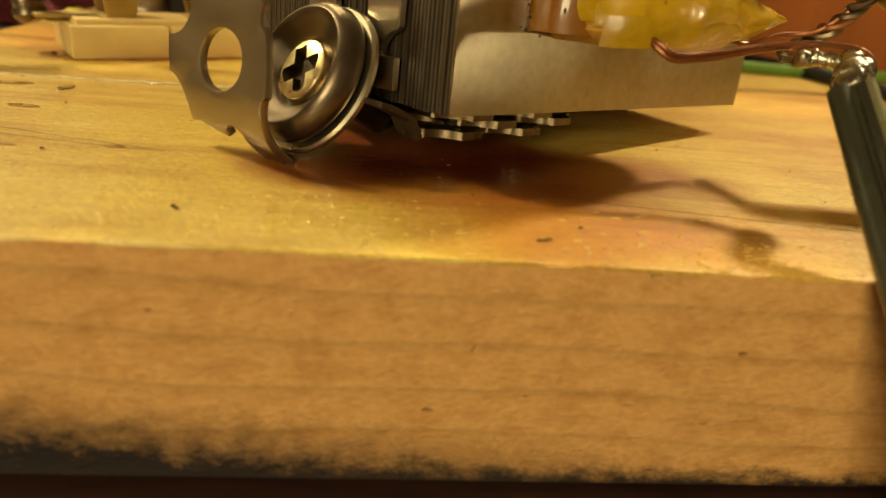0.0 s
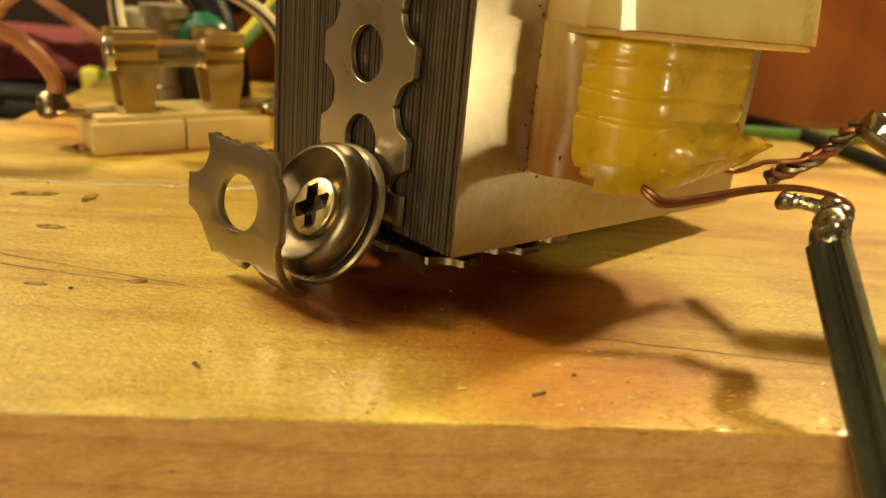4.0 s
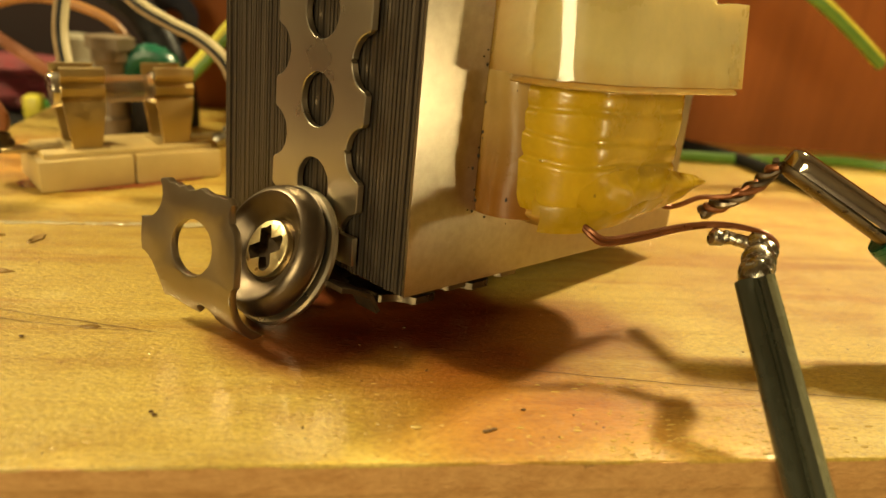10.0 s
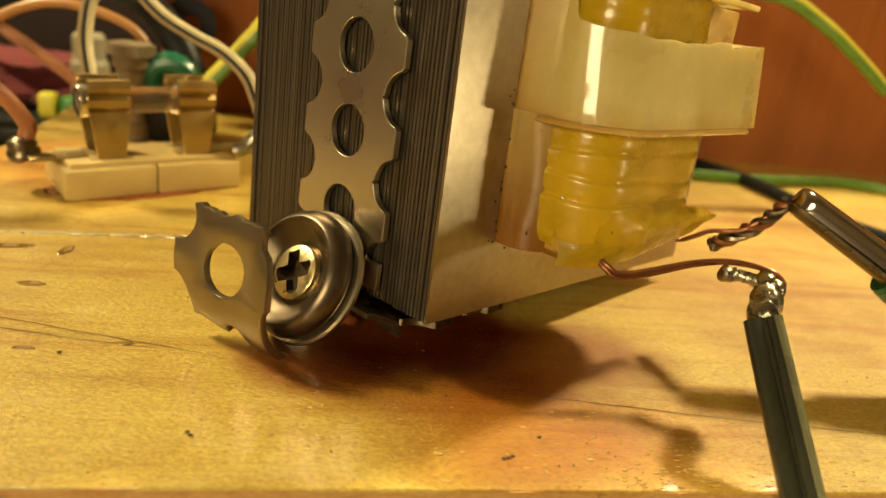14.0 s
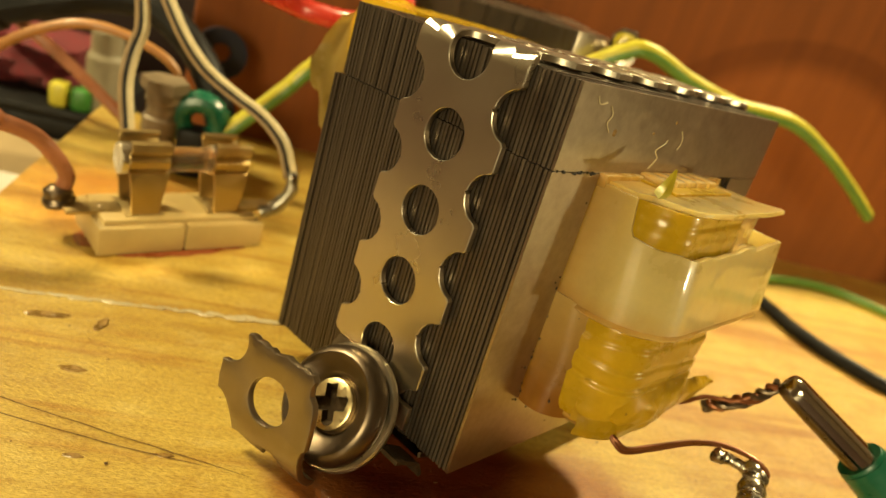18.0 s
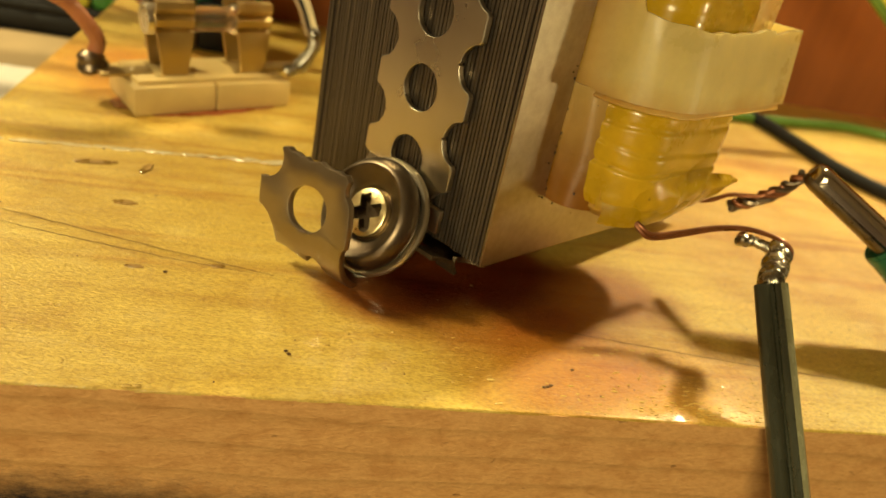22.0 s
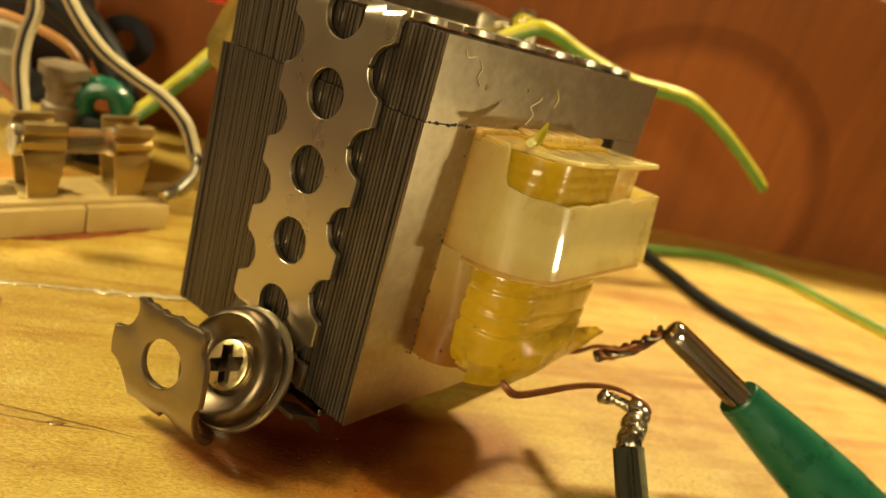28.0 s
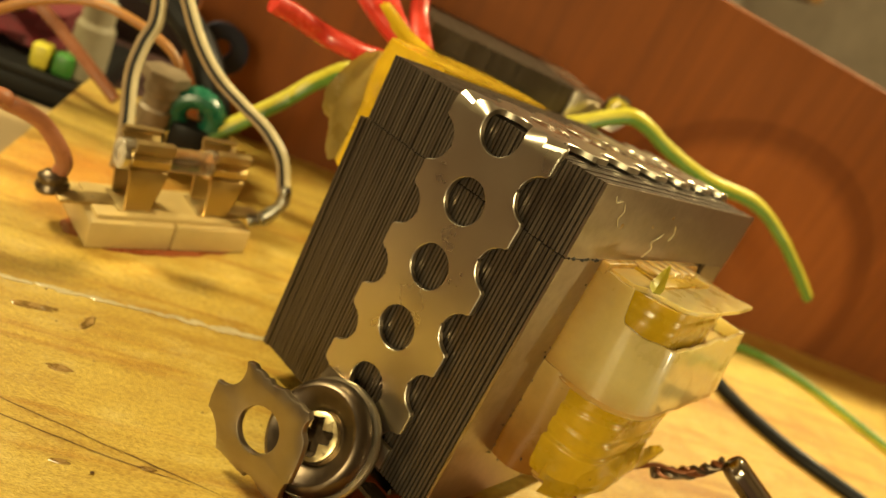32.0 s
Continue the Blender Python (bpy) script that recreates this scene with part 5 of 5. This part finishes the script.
for i in range(40):
    for j in range(12):
        b.faces.new([b.verts[(i % 40) * 12 + j], b.verts[((i + 1) % 40) * 12 + j], b.verts[((i + 1) % 40) * 12 + (j + 1) % 12], b.verts[(i % 40) * 12 + (j + 1) % 12]])
part("winding", b, M_GREEN, tor)
part("mount", box(-0.33, 0.36, -0.32, 0.25, 0, 0.92, 0.08), M_BLACK, tor, "black block under the coil")

# ---- things on the tabletop beyond the board's left end ----
solid("cardboard_sheet", box(-16, -6.3, 3.0, 14.2, -1.856, -1.80, 0.01), plain("beige_card", (0.36, 0.26, 0.13), 0.8, vary=0.12, scale=60), None, "beige cardboard sheet lying beside the pine board", "cardboard")
solid("paper_sheet", box(-13.5, -7.5, 9.0, 11.7, -1.797, -1.78), plain("white_paper", (0.78, 0.74, 0.66), 0.7, vary=0.05), None, "white sheet of paper on the cardboard", "paper")
case = thing("black_case", at(-10.4, 16.6, -1.858), "flat black plastic case on the tabletop", "case")
part("tray", box(-3.8, 3.8, -2.3, 2.4, 0, 0.55, 0.1), M_BLACK, case)
part("lid", box(-3.85, 3.85, -2.35, 2.45, 0.56, 0.80, 0.08), M_BLACK, case, "black lid with rounded edges")
part("catch", box(-0.5, 0.5, -2.46, -2.33, 0.35, 0.70, 0.03), M_STRIPE, case)
jar = thing("white_cap", at(-6.95, 15.1, -1.05), "pale plastic bottle with a ribbed cap in the clutter", "bottle")
part("body", lathe([(0, 0), (0.42, 0), (0.45, 0.1), (0.45, 1.35), (0.36, 1.5), (0, 1.5)], 24), M_BOTTLE, jar)
part("cap", moved(lathe([(0, 0), (0.38, 0), (0.38, 0.5), (0.32, 0.58), (0, 0.58)], 16), Matrix.Translation((0, 0, 1.5))), M_BOTTLE, jar)
# made-up dark backdrop, added so the background there stays dark
backing = thing("dark_backdrop", at(-13, 24, -1.858), "dark box-shaped backdrop added to keep the background dark", "box")
part("side", box(-12, 8.2, -2, 3, 0, 9.5, 0.2), plain("dark_brown_backdrop", (0.035, 0.018, 0.016), 0.8, vary=0.4, scale=40), backing)
part("flap", moved(box(-12, 8.2, 0, 4.0, 0, 0.15, 0.03), Matrix.Translation((0, -2, 9.5)) @ pose(0, 0, 0, 35, 0, 0)), plain("dark_plum_backdrop", (0.05, 0.02, 0.03), 0.8, vary=0.4, scale=40), backing)
solid("red_cloth", moved(loft([[Vector((-4 + 0.8 * i, 0.5 * math.sin(i * 1.7 + k), 0.25 * k + 0.2 * math.sin(i * 2.1))) for i in range(11)] + [Vector((4, 2.5, 0.25 * k)), Vector((-4, 2.5, 0.25 * k))] for k in range(9)]), Matrix.Translation((-11.3, 15.6, -1.06)) @ Matrix.Diagonal((0.9, 1, 0.55, 1))), plain("dark_red_cloth", (0.15, 0.014, 0.02), 0.9, vary=0.4), None, "crumpled dark red cloth on the black case", "cloth")
solid("green_connector", box(-7.55, -7.1, 14.45, 14.9, -1.056, -0.5, 0.1), plain("bright_green_plastic", (0.05, 0.22, 0.03), 0.4), None, "bright green plastic connector on the case", "connector")
solid("yellow_connector", box(-8.05, -7.62, 14.45, 14.9, -1.056, -0.45, 0.1), M_YEL, None, "small yellow plastic connector on the case", "connector")
solid("blue_tape_reel", moved(lathe([(0.2, 0), (0.52, 0), (0.52, 0.5), (0.2, 0.5), (0.2, 0)], 28), Matrix.Translation((-3.95, 11.9, 1.85)) @ pose(0, 0, 0, 80, 0, 10)), plain("dark_blue_tape", (0.007, 0.008, 0.03), 0.6), None, "dark blue tape reel leaning on the back panel", "tape reel")

# ---- marks on the board: cracks, glue, knots, crumbs ----
def groove(points, r=0.014):
    line = curve_points(points, 12)
    return tube([p + Vector((0, 0.012 * noise.noise(p * 4), 0)) for p in line], [r * 0.4, r, r, r * 0.8, r, r * 0.3], 6, 1, section=(1, 0.35))


for pts in ([(-5.4, 2.75, 0.0), (-3.5, 2.22, 0.0), (-1.88, 1.79, 0.0)], [(-5.2, 2.45, 0.0), (-3.5, 2.06, 0.0), (-2.3, 1.86, 0.0)], [(0.9, 1.32, 0.0), (1.6, 1.21, 0.0), (3.23, 0.96, 0.0), (4.6, 0.8, 0.0)]):
    solid("crack", groove(pts, 0.0055), M_CRACK, None, "fine dark crack along the board's grain", "crack")
b = bmesh.new()
rng = random.Random(8)
for k in range(90):
    x = -5.9 + 4.2 * rng.random()
    bmesh.ops.create_icosphere(b, subdivisions=1, radius=1, matrix=Matrix.Translation((x, 4.46 + 0.085 * (x + 5.1) + rng.gauss(0, 0.02), 0.004)) @ Matrix.Diagonal((rng.uniform(0.04, 0.16), rng.uniform(0.015, 0.04), rng.uniform(0.008, 0.02), 1)))
solid("glue_seam", b, plain("dried_glue", (0.66, 0.56, 0.34), 0.15, vary=0.1, coat=0.6), None, "line of dried shiny glue beads on the board", "glue", kind="stuff")
for x, y, rx, ry, a in ((-4.57, 4.05, 0.26, 0.07, 8), (-3.93, 4.03, 0.06, 0.16, -12), (-3.97, 3.1, 0.13, 0.06, 0), (-2.75, 1.95, 0.08, 0.03, 5), (-3.55, 1.80, 0.09, 0.035, 0)):
    b = bmesh.new()
    g = []
    for i in range(28):
        t = 2 * math.pi * i / 28
        g.append([b.verts.new((rx * q * (1 + 0.9 * noise.noise(Vector((1.8 * math.cos(t), 1.8 * math.sin(t), x)))) * math.cos(t), ry * q * math.sin(t), h)) for q, h in ((1.0, -0.006), (0.82, 0.16 * min(rx, ry)), (0.66, 0.15 * min(rx, ry)), (0.35, 0.001), (0.1, 0.0005))])
    for p, q in zip(g, g[1:] + g[:1]):
        for j in range(4):
            b.faces.new((p[j], p[j + 1], q[j + 1], q[j]))
    b.faces.new([p[4] for p in g])
    solid("knot_mark", b, plain("bruised_pine", (0.40, 0.235, 0.06), 0.3, vary=0.5, scale=500, coat=0.6), at(x, y, 0, 0, 0, a), "small dent with a raised rim in the board", "dent")
b = bmesh.new()
for k in range(70):
    x, y = rng.uniform(-5.5, 6), 0.1 + 4.5 * rng.random() ** 1.4
    r = rng.uniform(0.005, 0.013)
    bmesh.ops.create_icosphere(b, subdivisions=1, radius=r, matrix=Matrix.Translation((x, y, r * 0.3)) @ Matrix.Diagonal((rng.uniform(0.7, 1.8), rng.uniform(0.6, 1.2), 0.6, 1)))
for x, y in ((0.62, 0.37), (0.66, 0.39), (0.58, 0.36), (-1.9, 0.58), (-1.93, 0.62), (0.96, 0.65), (-3.24, 1.74)):
    bmesh.ops.create_icosphere(b, subdivisions=1, radius=0.02, matrix=Matrix.Translation((x, y, 0.006)) @ Matrix.Diagonal((1.2, 0.8, 0.6, 1)))
solid("crumbs", b, M_CRACK, None, "tiny dark crumbs scattered on the board", "crumbs", kind="stuff")
# small domes added so lamps give glints on the varnish, plus larger flecks
b = bmesh.new()
for k in range(420):
    x, y = (rng.gauss(2.2, 0.7), abs(rng.gauss(0.10, 0.32)) + 0.02) if k < 190 else (rng.uniform(-5.0, 4.0), 0.05 + 1.05 * rng.random() ** 1.3)
    r = rng.uniform(0.004, 0.015)
    bmesh.ops.create_icosphere(b, subdivisions=2, radius=r, matrix=Matrix.Translation((x, y, -0.005)) @ Matrix.Diagonal((rng.uniform(0.9, 3.2), rng.uniform(0.6, 1.0), 0.62, 1)))
for x, y, r in ((-3.2, 0.03, 0.03), (-3.12, 0.04, 0.022), (0.05, 0.42, 0.03), (-1.3, 0.62, 0.022)):
    bmesh.ops.create_icosphere(b, subdivisions=2, radius=r, matrix=Matrix.Translation((x, y, 0.0)) @ Matrix.Diagonal((1.5, 0.8, 0.35, 1)))
solid("varnish_blisters", b, plain("glint_dome_varnish", (0.66, 0.45, 0.13), 0.10, vary=0.1, coat=1.0, rough_vary=0.03), None, "small shiny domes added to the board for glints", "varnish", kind="stuff")

# red flux run out under the fuse holder
b = bmesh.new()
ring = [b.verts.new(((1.26 + 1.42 * math.cos(a)) + 0.08 * noise.noise(Vector((3 * math.cos(a), 3 * math.sin(a), 2))), 0.52 + 0.68 * math.sin(a) + 0.08 * noise.noise(Vector((4 * math.cos(a), 4 * math.sin(a), 6))), 0.003)) for a in [2 * math.pi * k / 60 for k in range(60)]]
mid = b.verts.new((1.26, 0.5, 0.006))
for k in range(60):
    b.faces.new((ring[k], ring[(k + 1) % 60], mid))
solid("flux_puddle", b, plain("red_flux", (0.30, 0.07, 0.02), 0.3, vary=0.3, scale=200, coat=0.6), FUSE, "dried red flux run out round the fuse holder", "flux", kind="stuff")

# ---- shelf far behind the panel ----
shelf = thing("shelf", at(40, 118, -1.86), "tall open shelf of boxes far behind the panel", "shelf")
part("back_board", box(-40, 40, 18, 20, 0, 80), M_PLASTER, shelf)
for z in (0, 26, 52, 78):
    part("shelf_board", box(-40, 40, -4, 18, z, z + 2, 0.2), M_EDGE, shelf)
rng = random.Random(21)
tones = [(0.20, 0.30, 0.62), (0.82, 0.80, 0.74), (0.70, 0.58, 0.30), (0.45, 0.46, 0.50), (0.85, 0.83, 0.80), (0.26, 0.36, 0.66)]
mats = [plain("carton", c, 0.6, vary=0.12, scale=30) for c in tones]
for z in (2, 28, 54):
    x = -38.0
    while x < 34:
        w = rng.uniform(4, 11)
        h = rng.uniform(12, 22)
        solid("storage_box", box(-w / 2, w / 2, -7, 7, 0, h, 0.3), rng.choice(mats), at(40 + x + w / 2, 126, -1.86 + z), "plain coloured storage box on the shelf", "box", "boxes on the shelf")
        x += w + rng.uniform(0.3, 2)
